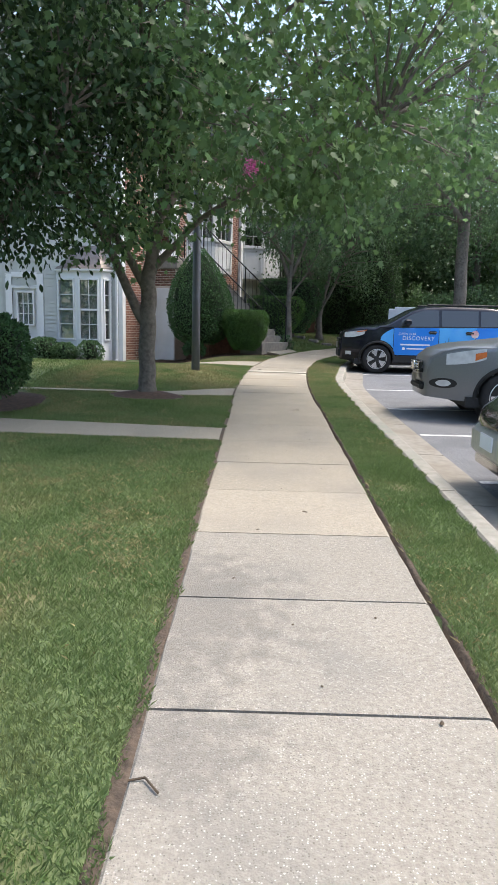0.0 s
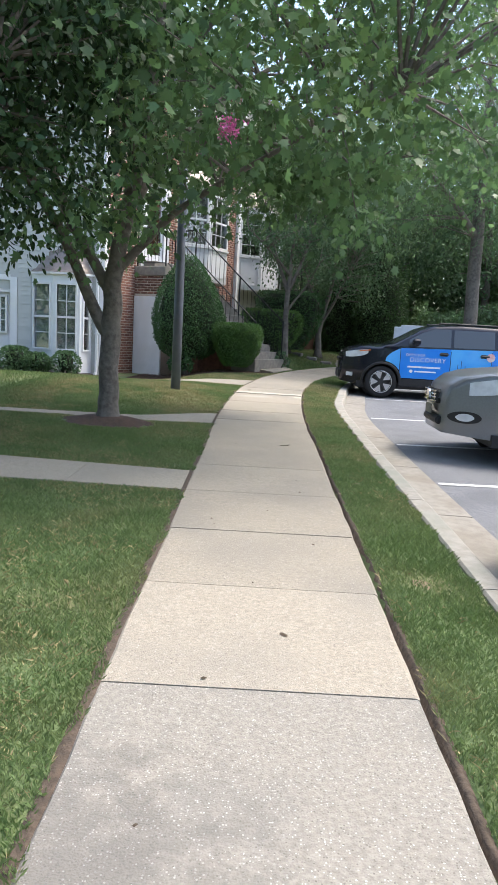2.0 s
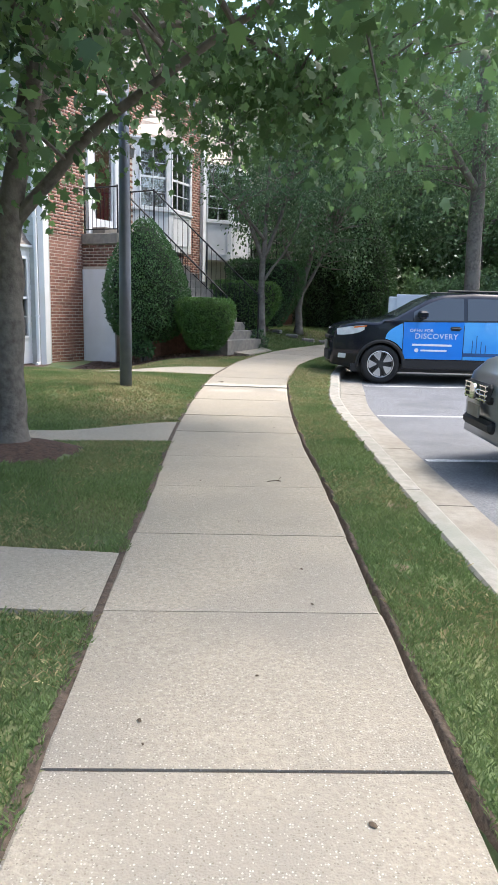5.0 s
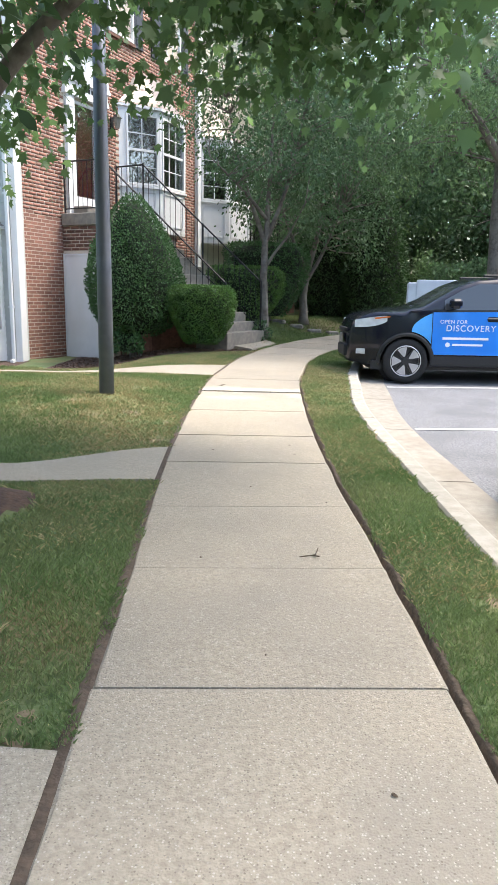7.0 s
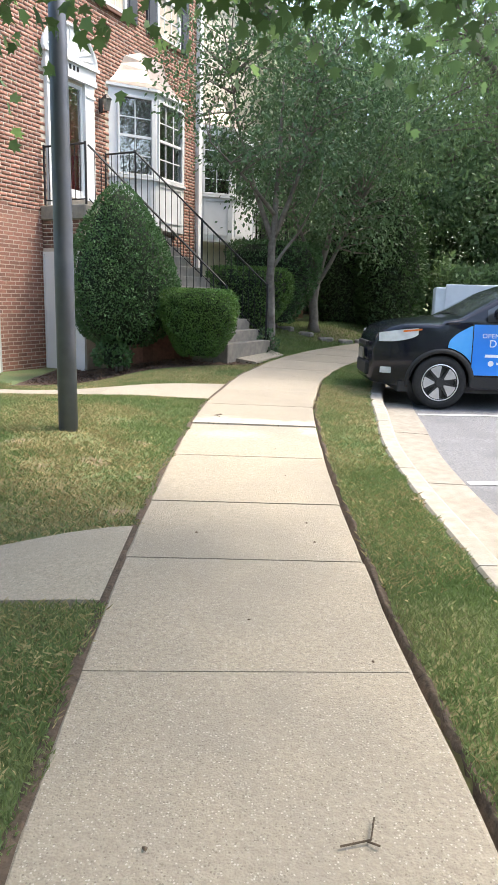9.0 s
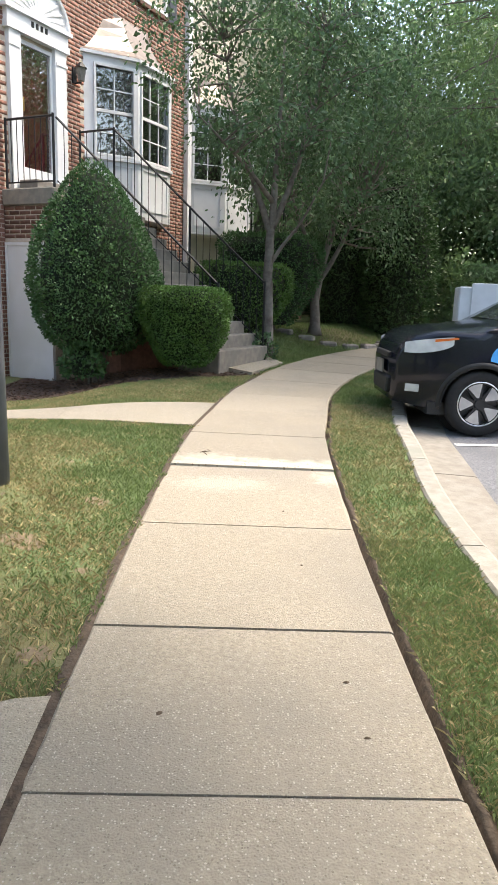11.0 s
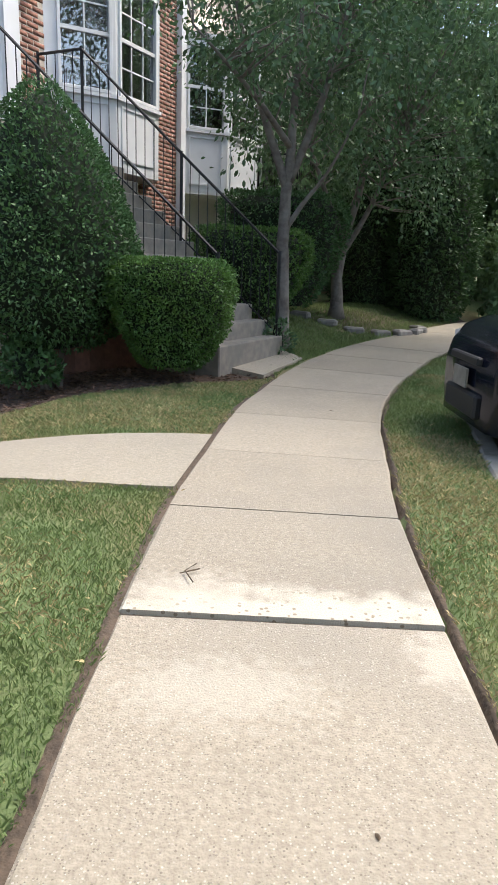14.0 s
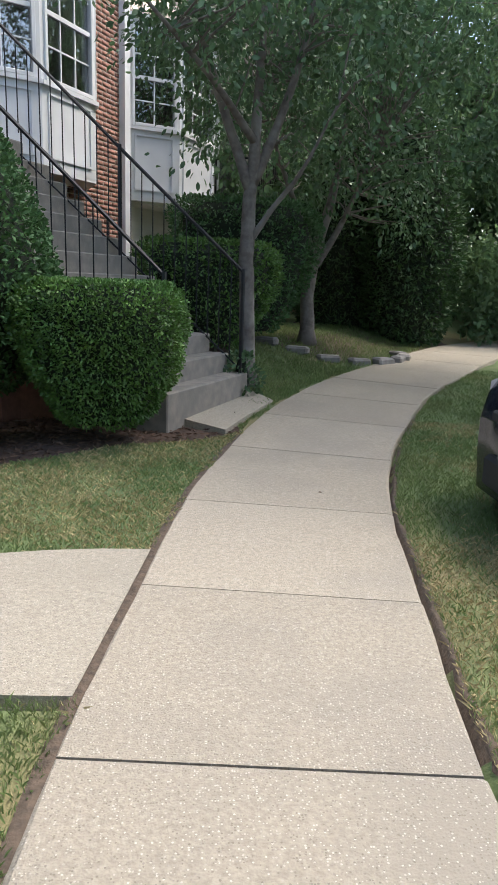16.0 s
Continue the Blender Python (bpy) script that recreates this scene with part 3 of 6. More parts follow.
while sk < total - 21:
    e = sk + 1.9
    kerb_run("kerb_stone", [(0, -0.3), (0, -0.035), (0.015, -0.02), (0.13, -0.02), (0.155, -0.035), (0.175, -0.13), (0.175, -0.3)], sk + 0.006, e - 0.006, M_KERBTOP, kerb)
    kerb_run("gutter_pan", [(0.178, -0.3), (0.178, -0.135), (0.5, -0.142), (0.55, -0.146), (0.55, -0.3)], sk + 0.008, e - 0.008, M_KERB, kerb)
    sk = e

# parking lot
def build_asphalt():
    bm = bmesh.new()
    pts = []
    for s in np.arange(0, total - 22, 0.4):
        p = offset_pt(KERB, s, 0.545)
        pts.append(p)
    prev = None
    for p in pts:
        y = p[1]
        a = bm.verts.new((p[0], p[1], float(plane(y)) - 0.15))
        c = bm.verts.new((26, min(p[1] + (26 - p[0]) * 0.0, 27), float(plane(y)) - 0.17))
        if prev:
            bm.faces.new((prev[0], prev[1], c, a))
        prev = (a, c)
    return tagged(part("parking_lot", bm, M_ASPHALT), "worn grey asphalt parking lot", "parking lot", kind="structure")
build_asphalt()
marks = tagged(new("stall_lines"), "faded white parking stall lines on asphalt", "road marking", kind="structure")
for y in (3.7, 6.2, 8.5, 10.65, 13.05, 15.95, 18.4, 20.9):
    p = offset_pt(KERB, s_of_y(KERB, y), 0.58)
    bm = bmesh.new()
    z = float(plane(y)) - 0.145
    bm.faces.new([bm.verts.new(v) for v in ((p[0], y - 0.05, z), (p[0] + 4.9, y + 0.25, z), (p[0] + 4.9, y + 0.35, z), (p[0], y + 0.05, z))])
    part("stall_line", bm, M_LINE, marks)

# ---- townhouses ----
C0, FACE = Vector((-3.85, 20.45, 0)), 26.0
HOUSE = Matrix.Translation(C0) @ pose(0, 0, 0, 0, 0, 90 - FACE)   # x along the front, y into the house
def brick_wall(rects, holes, zlo, parent, material_parts, material_rest, near, y=0.0, flip=None):
    """Running-bond bricks with recessed joints on the plane y (x along). near(x, z): which ones are separate parts."""
    L_, Hh, T_, J = 0.198, 0.054, 0.0035, 0.014
    V, Fc = [], []
    me = None
    count = 0
    rng = random.Random(11)
    for x0, x1, z0, z1 in rects:
        row = 0
        z = z0
        while z + Hh <= z1 + 0.01:
            x = x0 - (L_ + J) / 2 * (row % 2)
            while x < x1:
                a, b = max(x, x0), min(x + L_, x1)
                x += L_ + J
                if b - a < 0.03 or any(a < hx1 and b > hx0 and z < hz1 and z + Hh > hz0 for hx0, hx1, hz0, hz1 in holes):
                    continue
                pr = T_ + rng.uniform(-0.001, 0.001)
                if near(a, z) and count < 290 and b - a > 0.19:
                    if me is None:
                        bm = boxes((0, -T_, 0, L_, 0.0, Hh), bevel=0.001)
                        bmesh.ops.recalc_face_normals(bm, faces=bm.faces)
                        me = bpy.data.meshes.new("brick")
                        bm.to_mesh(me); bm.free()
                        me.materials.append(material_parts)
                    o = new("brick", me)
                    o.parent = parent
                    o.location = (a, y - (pr - T_), z)
                    count += 1
                    continue
                k = len(V)
                V += [(a, y - pr, z), (b, y - pr, z), (b, y - pr, z + Hh), (a, y - pr, z + Hh), (a, y, z), (b, y, z), (b, y, z + Hh), (a, y, z + Hh)]
                Fc += [(k, k + 1, k + 2, k + 3), (k + 3, k + 2, k + 6, k + 7), (k, k + 4, k + 5, k + 1), (k, k + 3, k + 7, k + 4), (k + 1, k + 5, k + 6, k + 2)]
            z += Hh + J
            row += 1
    return mesh_np("bricks", np.array(V), np.array(Fc), material_rest, parent)

def window_unit(parent, w, h, cols, rows, m, frame_w=0.06, split=True, curtain=None):
    """A sash window with muntins; x across, z up, outer face towards -y."""
    win = part("window", boxes((-frame_w, -0.03, -frame_w, 0, 0.05, h + frame_w), (w, -0.03, -frame_w, w + frame_w, 0.05, h + frame_w), (0, -0.03, h, w, 0.05, h + frame_w), (0, -0.04, -frame_w, w, 0.05, 0), bevel=0.004), M_WHITE, parent, "white window frame", m=m)
    part("pane", boxes((0.0, 0.028, 0.0, w, 0.034, h)), M_PANE, win, "dark glass pane")
    ds = [(w * k / cols - 0.009, 0.012, 0, w * k / cols + 0.009, 0.026, h) for k in range(1, cols)]
    ds += [(0, 0.0125, h * k / rows - 0.009, w, 0.0265, h * k / rows + 0.009) for k in range(1, rows)]
    if split:
        ds.append((0, -0.005, h / 2 - 0.025, w, 0.027, h / 2 + 0.025))
    for q in ds:
        part("muntin", boxes(q), M_WHITE, win)
    return win

def facet(parent, p0, p1, zb, zt, wz0, wz1, margin, cols, rows, lower=True, curtain=None, left=None):
    """One flat side of a bay window from plan point p0 to p1 (house axes)."""
    p0, p1 = Vector((*p0, 0)), Vector((*p1, 0))
    d = p1 - p0
    L_ = d.length
    m = Matrix.Translation(p0) @ pose(0, 0, 0, 0, 0, math.degrees(math.atan2(d.y, d.x)))
    mm = margin
    ml = left or margin
    f = part("bay_side", boxes((0, 0, zb, L_, 0.06, wz0), (0, 0, wz1, L_, 0.06, zt), (0, 0, wz0, ml, 0.06, wz1), (L_ - mm, 0, wz0, L_, 0.06, wz1)), M_WHITE, parent, m=m)
    if curtain:
        part("curtain", boxes((ml, 0.062, wz0, L_ - mm, 0.067, wz1)), curtain, f, "patterned curtain behind the glass")
    win = window_unit(f, L_ - mm - ml, wz1 - wz0, cols, rows, pose(ml, 0, wz0), 0.045)
    if lower and wz0 - zb > 0.6:
        t = 0.03
        a0, a1, b0, b1 = ml, L_ - mm, zb + 0.13, wz0 - 0.16
        part("panel_moulding", boxes((a0, -0.018, b0, a1, 0, b0 + t), (a0, -0.018, b1 - t, a1, 0, b1), (a0, -0.018, b0 + t, a0 + t, 0, b1 - t), (a1 - t, -0.018, b0 + t, a1, 0, b1 - t)), M_WHITE, f)
        part("sill", boxes((-0.01, -0.045, wz0 - 0.10, L_ + 0.01, 0, wz0 - 0.05)), M_WHITE, f)
    return f

def bay(parent, s0, dep, s1, s2, s3, zb, zt, wz0, wz1, roof_top, cols=3, rows=4, curtain=None, curtain2=None, left=None):
    """A canted bay hung on the front: wall points s0, s3; outer corners s1, s2 at depth dep."""
    b = part("bay_window", boxes((s0 + 0.2, -0.02, zb - 0.02, s3 - 0.2, 0.0, zb + 0.02)), M_WHITE, parent, "white canted bay window with panelled base")
    facet(b, (s0, 0), (s1, -dep), zb, zt, wz0, wz1, 0.10, cols - 1, rows, curtain=curtain, left=left)
    facet(b, (s1, -dep), (s2, -dep), zb, zt, wz0, wz1, 0.11, cols, rows, curtain=curtain2)
    facet(b, (s2, -dep), (s3, 0), zb, zt, wz0, wz1, 0.12, cols - 1, rows)
    bm = bmesh.new()
    prism(bm, [(s0, 0), (s1, -dep), (s2, -dep), (s3, 0)], zb - 0.03, zb + 0.02)
    part("underside", bm, M_WHITE, b)
    bm = bmesh.new()
    e = 0.07
    prism(bm, [(s0 - e, -0.003), (s1 - e * 0.6, -dep - e), (s2 + e * 0.6, -dep - e), (s3 + e, -0.003)], zt, zt + 0.05)
    part("cornice", bm, M_WHITE, b)
    bm = bmesh.new()   # swept metal roof, dished towards the wall
    pl = np.array([(s0 - e, -0.003), (s1 - e * 0.6, -dep - e), (s2 + e * 0.6, -dep - e), (s3 + e, -0.003)])
    ctr = np.array([(s1 + s2) / 2, -0.003])
    rows_ = []
    for k in range(7):
        t = k / 6
        q = np.stack([pl[:, 0] * (1 - 0.52 * t) + ctr[0] * 0.52 * t, pl[:, 1] * (1 - t)], -1)
        q[:, 1] = np.minimum(q[:, 1], -0.003)
        rows_.append([bm.verts.new((*v, zt + 0.052 + (roof_top - zt) * (t ** 1.5))) for v in q])
    for r0, r1 in zip(rows_, rows_[1:]):
        for k in range(3):
            bm.faces.new((r0[k], r0[k + 1], r1[k + 1], r1[k]))
    bm.faces.new(rows_[-1])
    part("bay_roof", bm, M_METALROOF, b, "dull grey metal roof of the bay")
    return b

def siding(parent, x0, x1, z0, z1, y, material, holes=(), step=0.11):
    z = z0
    while z < z1:
        segs = [(x0, x1)]
        for hx0, hx1, hz0, hz1 in holes:
            if z + step > hz0 and z < hz1:
                segs = [q for a, b in segs for q in ((a, min(b, hx0)), (max(a, hx1), b)) if q[1] - q[0] > 0.02]
        for a, b in segs:
            bm = bmesh.new()
            v = [bm.verts.new(c) for c in ((a, y - 0.020, z), (b, y - 0.020, z), (b, y - 0.006, z + step), (a, y - 0.006, z + step), (a, y, z), (b, y, z))]
            bm.faces.new((v[0], v[1], v[2], v[3])); bm.faces.new((v[4], v[5], v[1], v[0]))
            part("siding_board", bm, material, parent)
        z += step

def railing(name, pts_top, z_foot, label, posts, spacing=0.115, parent=None):
    """Iron railing: handrail along points, balusters down to z_foot(i, t)."""
    top = thing(name, HOUSE, label, "railing", "iron railings of the stairs")
    bm = bmesh.new()
    for a, b in zip(pts_top, pts_top[1:]):
        tube(bm, (a, b), 0.018, 6)
    part("handrail", bm, M_IRON, top)
    bm = bmesh.new()
    for a, b in zip(pts_top, pts_top[1:]):
        a2, b2 = Vector(a), Vector(b)
        tube(bm, (a2 - Vector((0, 0, a2.z - z_foot(a2) - 0.09)), b2 - Vector((0, 0, b2.z - z_foot(b2) - 0.09))), 0.012, 4)
    part("bottom_rail", bm, M_IRON, top)
    for a, b in zip(pts_top, pts_top[1:]):
        a, b = Vector(a), Vector(b)
        n = max(1, int((a - b).to_2d().length / spacing))
        for k in range(1, n):
            p = a.lerp(b, k / n)
            part("baluster", tube(bmesh.new(), (p, (p.x, p.y, z_foot(p) + 0.08)), 0.0075, 4), M_IRON, top)
    for p in posts:
        p = Vector(p)
        part("post", tube(bmesh.new(), (p + Vector((0, 0, 0.03)), (p.x, p.y, z_foot(p))), 0.021, 6), M_IRON, top)
    return top

LAND_Z, SD0, SD1, SS0, SS1 = 3.04, 1.0, 3.48, 0.52, 2.20
NR = 13
ZBOT = 0.60
RISE, TREAD = (LAND_Z - ZBOT) / NR, (SD1 - 0.85) / (NR - 1)

# brick house
brick_house = thing("brick_house", HOUSE, "red brick townhouse with white door surround and bay window", "townhouse")
DOOR = (0.40, 1.16, 3.36, 5.27)
HOLES = [(0.16, 1.42, 3.05, 5.38), (1.95, 4.35, 2.95, 5.6), (1.60, 2.52, 6.86, 8.5), (3.58, 4.46, 6.86, 8.5)]
for dims in ((-1.45, 0, -0.3, DOOR[0], 0.3, 6.75), (DOOR[1], 0, -0.3, 1.95, 0.3, 6.75), (DOOR[0], 0, DOOR[3], DOOR[1], 0.3, 6.75), (DOOR[0], 0, -0.3, DOOR[1], 0.3, DOOR[2]), (4.35, 0, -0.3, 5.25, 0.3, 6.75), (1.95, 0, 5.58, 4.35, 0.3, 6.75), (1.95, 0, -0.3, 4.35, 0.3, 2.95), (-1.45, 0.3, -0.3, -1.15, 9, 9.2), (4.95, 0.3, -0.3, 5.25, 9, 9.2), (-1.15, 8.7, -0.3, 4.95, 9, 9.2)):
    part("wall_section", boxes(dims), M_MORTAR, brick_house)
# indoor darkness painted as a near-black sheet and floor, no real room
part("room_shade", boxes((0.0, 1.5, 2.9, 4.9, 1.55, 6.3), (0.0, 0.31, 2.85, 4.9, 1.5, 2.9)), M_SHADE, brick_house, "near-black sheet painted as the unlit room behind the glass")
part("upper_wall", boxes((-1.45, 0, 6.75, 5.25, 0.3, 9.2)), M_MORTAR, brick_house)
for x in (1.67, 3.64):
    window_unit(brick_house, 0.78, 1.5, 3, 4, pose(x, -0.025, 6.95))
    part("window_sill", boxes((x - 0.1, -0.06, 6.82, x + 0.88, -0.001, 6.89), bevel=0.006), M_BRICKD, brick_house, "brick window sill")
    for x0 in (x - 0.42, x + 0.86):
        sh = part("shutter", boxes((x0, -0.045, 6.84, x0 + 0.34, -0.006, 8.5), bevel=0.006), M_SHUTTER, brick_house, "dark louvred shutter")
        for z0, z1 in ((6.92, 7.6), (7.7, 8.42)):
            part("shutter_panel", boxes((x0 + 0.06, -0.055, z0, x0 + 0.28, -0.046, z1), bevel=0.004), M_SHUTTER, sh)
bm = bmesh.new()
prism(bm, [(-1.6, -0.35), (5.35, -0.35), (5.35, 9.3), (-1.6, 9.3)], 9.2, lambda x, y: 9.35 + 0.5 * min(y + 0.35, 9.3 - y))
part("roof", bm, M_ROOF, brick_house)
# front door with surround and fan pediment
door = part("front_door", boxes((DOOR[0], 0.06, DOOR[2], DOOR[1], 0.10, DOOR[3])), M_RED, brick_house, "dark red door behind a glazed storm door")
part("storm_glass", boxes((DOOR[0] + 0.05, 0.02, DOOR[2] + 0.08, DOOR[1] - 0.05, 0.024, DOOR[3] - 0.06)), thin_pane("storm_pane", 0.3, (0.9, 0.9, 0.9)), door)
part("storm_frame", boxes((DOOR[0], 0.0, DOOR[2], DOOR[0] + 0.05, 0.03, DOOR[3]), (DOOR[1] - 0.05, 0.0, DOOR[2], DOOR[1], 0.03, DOOR[3]), (DOOR[0] + 0.05, 0, DOOR[3] - 0.06, DOOR[1] - 0.05, 0.03, DOOR[3]), (DOOR[0] + 0.05, 0, DOOR[2], DOOR[1] - 0.05, 0.03, DOOR[2] + 0.08)), M_WHITE, door, "white storm door frame")
part("handle", boxes((DOOR[0] + 0.06, -0.03, 4.25, DOOR[0] + 0.08, 0.0, 4.45)), mat("brass", (0.55, 0.4, 0.15), scale=8, rough=0.3, metal=0.9), door, "brass handle")
sur = part("door_surround", boxes((0.10, -0.10, 5.32, 1.48, 0.02, 5.42)), M_WHITE, brick_house, "white entablature over pilasters")
part("pilaster", boxes((0.16, -0.07, 3.06, DOOR[0], 0.02, 5.32), (0.14, -0.085, 5.1, DOOR[0] - 0.02, -0.07, 5.14)), M_WHITE, sur)
part("pilaster", boxes((DOOR[1], -0.07, 3.06, 1.42, 0.02, 5.32), (DOOR[1] + 0.02, -0.085, 5.1, 1.44, -0.07, 5.14)), M_WHITE, sur)
part("door_sill", boxes((DOOR[0], -0.02, 3.06, DOOR[1], 0.02, DOOR[2])), M_WHITE, sur)
part("frieze", boxes((0.12, -0.085, 5.42, 1.46, 0.0, 5.58), (0.06, -0.13, 5.58, 1.52, 0.0, 5.64)), M_WHITE, sur)
bm = bmesh.new()
cx, R_, hgt = 0.79, 0.70, 0.55
arc = [(cx + R_ * math.cos(a), 5.64 + hgt * math.sin(a)) for a in np.linspace(0, math.pi, 17)]
fr = [bm.verts.new((x, -0.06, z)) for x, z in arc]
bk = [bm.verts.new((x, 0.0, z)) for x, z in arc]
bm.faces.new(fr); bm.faces.new(bk[::-1])
for k in range(16):
    bm.faces.new((fr[k], fr[k + 1], bk[k + 1], bk[k]))
ped = part("pediment", bm, M_WHITE, sur, "half-round fan pediment")
bm = bmesh.new()
tube(bm, [(x, -0.075, z) for x, z in arc], 0.035, 6)
for a in np.linspace(0.15, math.pi - 0.15, 11):
    tube(bm, [(cx + 0.18 * math.cos(a), -0.062, 5.66 + 0.14 * math.sin(a)), (cx + 0.6 * math.cos(a), -0.066, 5.66 + 0.46 * math.sin(a))], (0.008, 0.022), 5)
part("fan_ribs", bm, M_WHITE, sur)
for k in range(4):
    part("number_bar", boxes((0.62 + k * 0.1, -0.094, 5.46, 0.67 + k * 0.1, -0.086, 5.54)), M_IRON, sur)
# wall lantern
lan = thing("wall_lantern", HOUSE @ pose(1.68, 0, 5.1), "black iron wall lantern beside the front door", "lantern")
part("arm", boxes((-0.05, -0.03, -0.14, 0.05, 0.0, 0.1), (-0.012, -0.16, -0.15, 0.012, -0.03, -0.13), bevel=0.004), M_IRON, lan)
bm = bmesh.new()
bmesh.ops.create_cone(bm, segments=6, radius1=0.055, radius2=0.09, depth=0.2, cap_ends=True, matrix=Matrix.Translation((0, -0.16, -0.02)))
part("glass", bm, mat("lantern_glass", (0.2, 0.19, 0.17), scale=20, rough=0.15), lan)
bm = bmesh.new()
bmesh.ops.create_cone(bm, segments=6, radius1=0.11, radius2=0.02, depth=0.09, cap_ends=True, matrix=Matrix.Translation((0, -0.16, 0.125)))
part("cap", bm, M_IRON, lan)
bay(brick_house, 1.93, 0.55, 2.76, 3.84, 4.40, 2.93, 5.52, 3.95, 5.36, 6.35, curtain=M_PLAID, curtain2=None, left=0.22)

# stoop: brick box, landing slab, storage door in its side
stoop = thing("stoop", HOUSE, "brick stoop with concrete landing and white storage door", "stoop")
part("core", boxes((0.02, -SD0 + 0.06, 0.0, 1.68, -0.001, 2.8)), M_MORTAR, stoop)
part("landing", boxes((-0.04, -SD0, 2.80, 1.88, -0.003, LAND_Z), bevel=0.015), M_STEP, stoop, "concrete landing slab")
part("door_step", boxes((0.25, -0.45, LAND_Z + 0.003, 1.35, -0.09, LAND_Z + 0.17), bevel=0.012), M_STEP, stoop)
side = part("side_wall", boxes((0.0, 0.0, -0.3, 0.94, 0.018, 2.79)), M_MORTAR, stoop, m=Matrix.Translation((0.0, -0.003, 0)) @ pose(0, 0, 0, 0, 0, -90))
brick_wall([(0.0, 0.92, 0.15, 2.78)], [(0.03, 0.93, 0.0, 2.27)], 0, side, M_BRICKD, M_BRICKD, lambda x, z: False)
sd = part("storage_door", boxes((0.06, -0.035, 0.19, 0.90, -0.014, 2.22)), M_WHITE, side, "plain white storage door")
part("door_frame", boxes((0.03, -0.05, 0.17, 0.06, 0, 2.26), (0.90, -0.05, 0.17, 0.93, 0, 2.26), (0.06, -0.05, 2.22, 0.90, 0, 2.26)), M_WHITE, sd)
# stairs: solid concrete flight on brick cheeks
stairs = thing("stairs", HOUSE, "weathered concrete stairs down from the landing", "stairs")
for k in range(NR - 1):
    d0 = SD1 - (k + 1) * TREAD
    zt = ZBOT + (k + 1) * RISE
    part("step", boxes((SS0, -(d0 + TREAD + 0.02), (0.05 if k < 3 else zt - RISE - 0.14), SS1, -d0 + 0.03 - 0.003 * k, zt), bevel=0.012), M_STEP, stairs)
part("brick_cheek", boxes(*[(SS0 + 0.06, -(SD1 - (k + 1) * TREAD + TREAD), 0.0, SS1 - 0.06, -(SD1 - (k + 1) * TREAD) - 0.002, max(0.3, ZBOT + k * RISE - 0.14)) for k in range(2, NR - 1)]), M_BRICKD, stairs)
def stair_z(p):
    d = -p[1]
    return LAND_Z if d < SD0 + 0.03 else ZBOT + RISE * max(0.5, (SD1 + 0.11 - d) / TREAD)
H_R = 0.98
def rail_z(d): return ZBOT + RISE * (SD1 + 0.1 - d) / TREAD + 0.86
railing("stair_railing", [(0.03, -0.05, LAND_Z + H_R), (0.03, -SD0 + 0.03, LAND_Z + H_R)], lambda p: LAND_Z, "black iron landing railing", [(0.03, -0.06, LAND_Z + H_R), (0.03, -SD0 + 0.03, LAND_Z + H_R)])
railing("stair_railing", [(0.04, -SD0 - 0.02, LAND_Z + H_R - 0.03), (0.57, -SD1 + 0.05, 1.72)], stair_z, "black iron sloping stair railing on concrete steps", [(0.57, -SD1 + 0.05, 1.72)])
railing("stair_railing", [(1.72, -0.08, 4.2), (1.78, -0.74, 4.22), (2.0, -2.1, 2.97), (2.14, -SD1 + 0.04, 1.79)], stair_z, "long black iron railing along landing and stairs", [(1.72, -0.08, 4.2), (1.78, -0.74, 4.22), (2.0, -2.1, 2.97), (2.14, -SD1 + 0.04, 1.79)])

# next house along the row: cream siding
cream_house = thing("cream_house", HOUSE, "cream sided townhouse with white bay window", "townhouse")
part("wall", boxes((5.25, 0.05, -0.3, 5.62, 0.3, 9.0), (5.62, 0.05, 5.58, 8.0, 0.3, 9.0), (5.62, 0.05, -0.3, 8.0, 0.3, 2.95), (8.0, 0.05, -0.3, 14, 0.3, 9.0), (13.7, 0.3, -0.3, 14, 9, 9.0), (5.25, 8.7, -0.3, 13.7, 9, 9.0)), M_CREAM, cream_house)
siding(cream_house, 5.25, 14, 0.4, 9.0, 0.05, M_CREAM, holes=[(5.6, 8.05, 2.95, 5.55), (8.6, 9.75, 3.0, 5.3)])
# near-black sheet in place of the unlit interior
part("room_shade", boxes((5.3, 1.5, 2.9, 13, 1.55, 6.3), (5.3, 0.31, 2.85, 13, 1.5, 2.9)), M_SHADE, cream_house)
part("corner_board", boxes((5.25, -0.10, -0.3, 5.40, 0.05, 9.0)), M_WHITE, cream_house)
bay(cream_house, 5.5, 0.55, 6.15, 7.45, 8.05, 2.93, 5.52, 4.05, 5.36, 6.35)
part("front_door", boxes((8.75, 0.0, 3.2, 9.6, 0.04, 5.2)), M_PANE, cream_house, "dark glazed door")
sur = part("door_surround", boxes((8.75, -0.04, 5.2, 9.6, 0.06, 5.3)), M_WHITE, cream_house)
part("pilaster", boxes((8.6, -0.04, 3.05, 8.75, 0.06, 5.3)), M_WHITE, sur)
part("pilaster", boxes((9.6, -0.04, 3.05, 9.75, 0.06, 5.3)), M_WHITE, sur)
bm = bmesh.new()
prism(bm, [(5.36, -0.35), (14.2, -0.35), (14.2, 9.3), (5.36, 9.3)], 9.0, lambda x, y: 9.15 + 0.5 * min(y + 0.35, 9.3 - y))
part("roof", bm, M_ROOF, cream_house)
stoop2 = thing("stoop", HOUSE, "concrete and brick stoop of the cream house", "stoop")
part("landing", boxes((8.5, -1.0, 2.78, 10.2, -0.003, 3.02), bevel=0.015), M_STEP, stoop2)
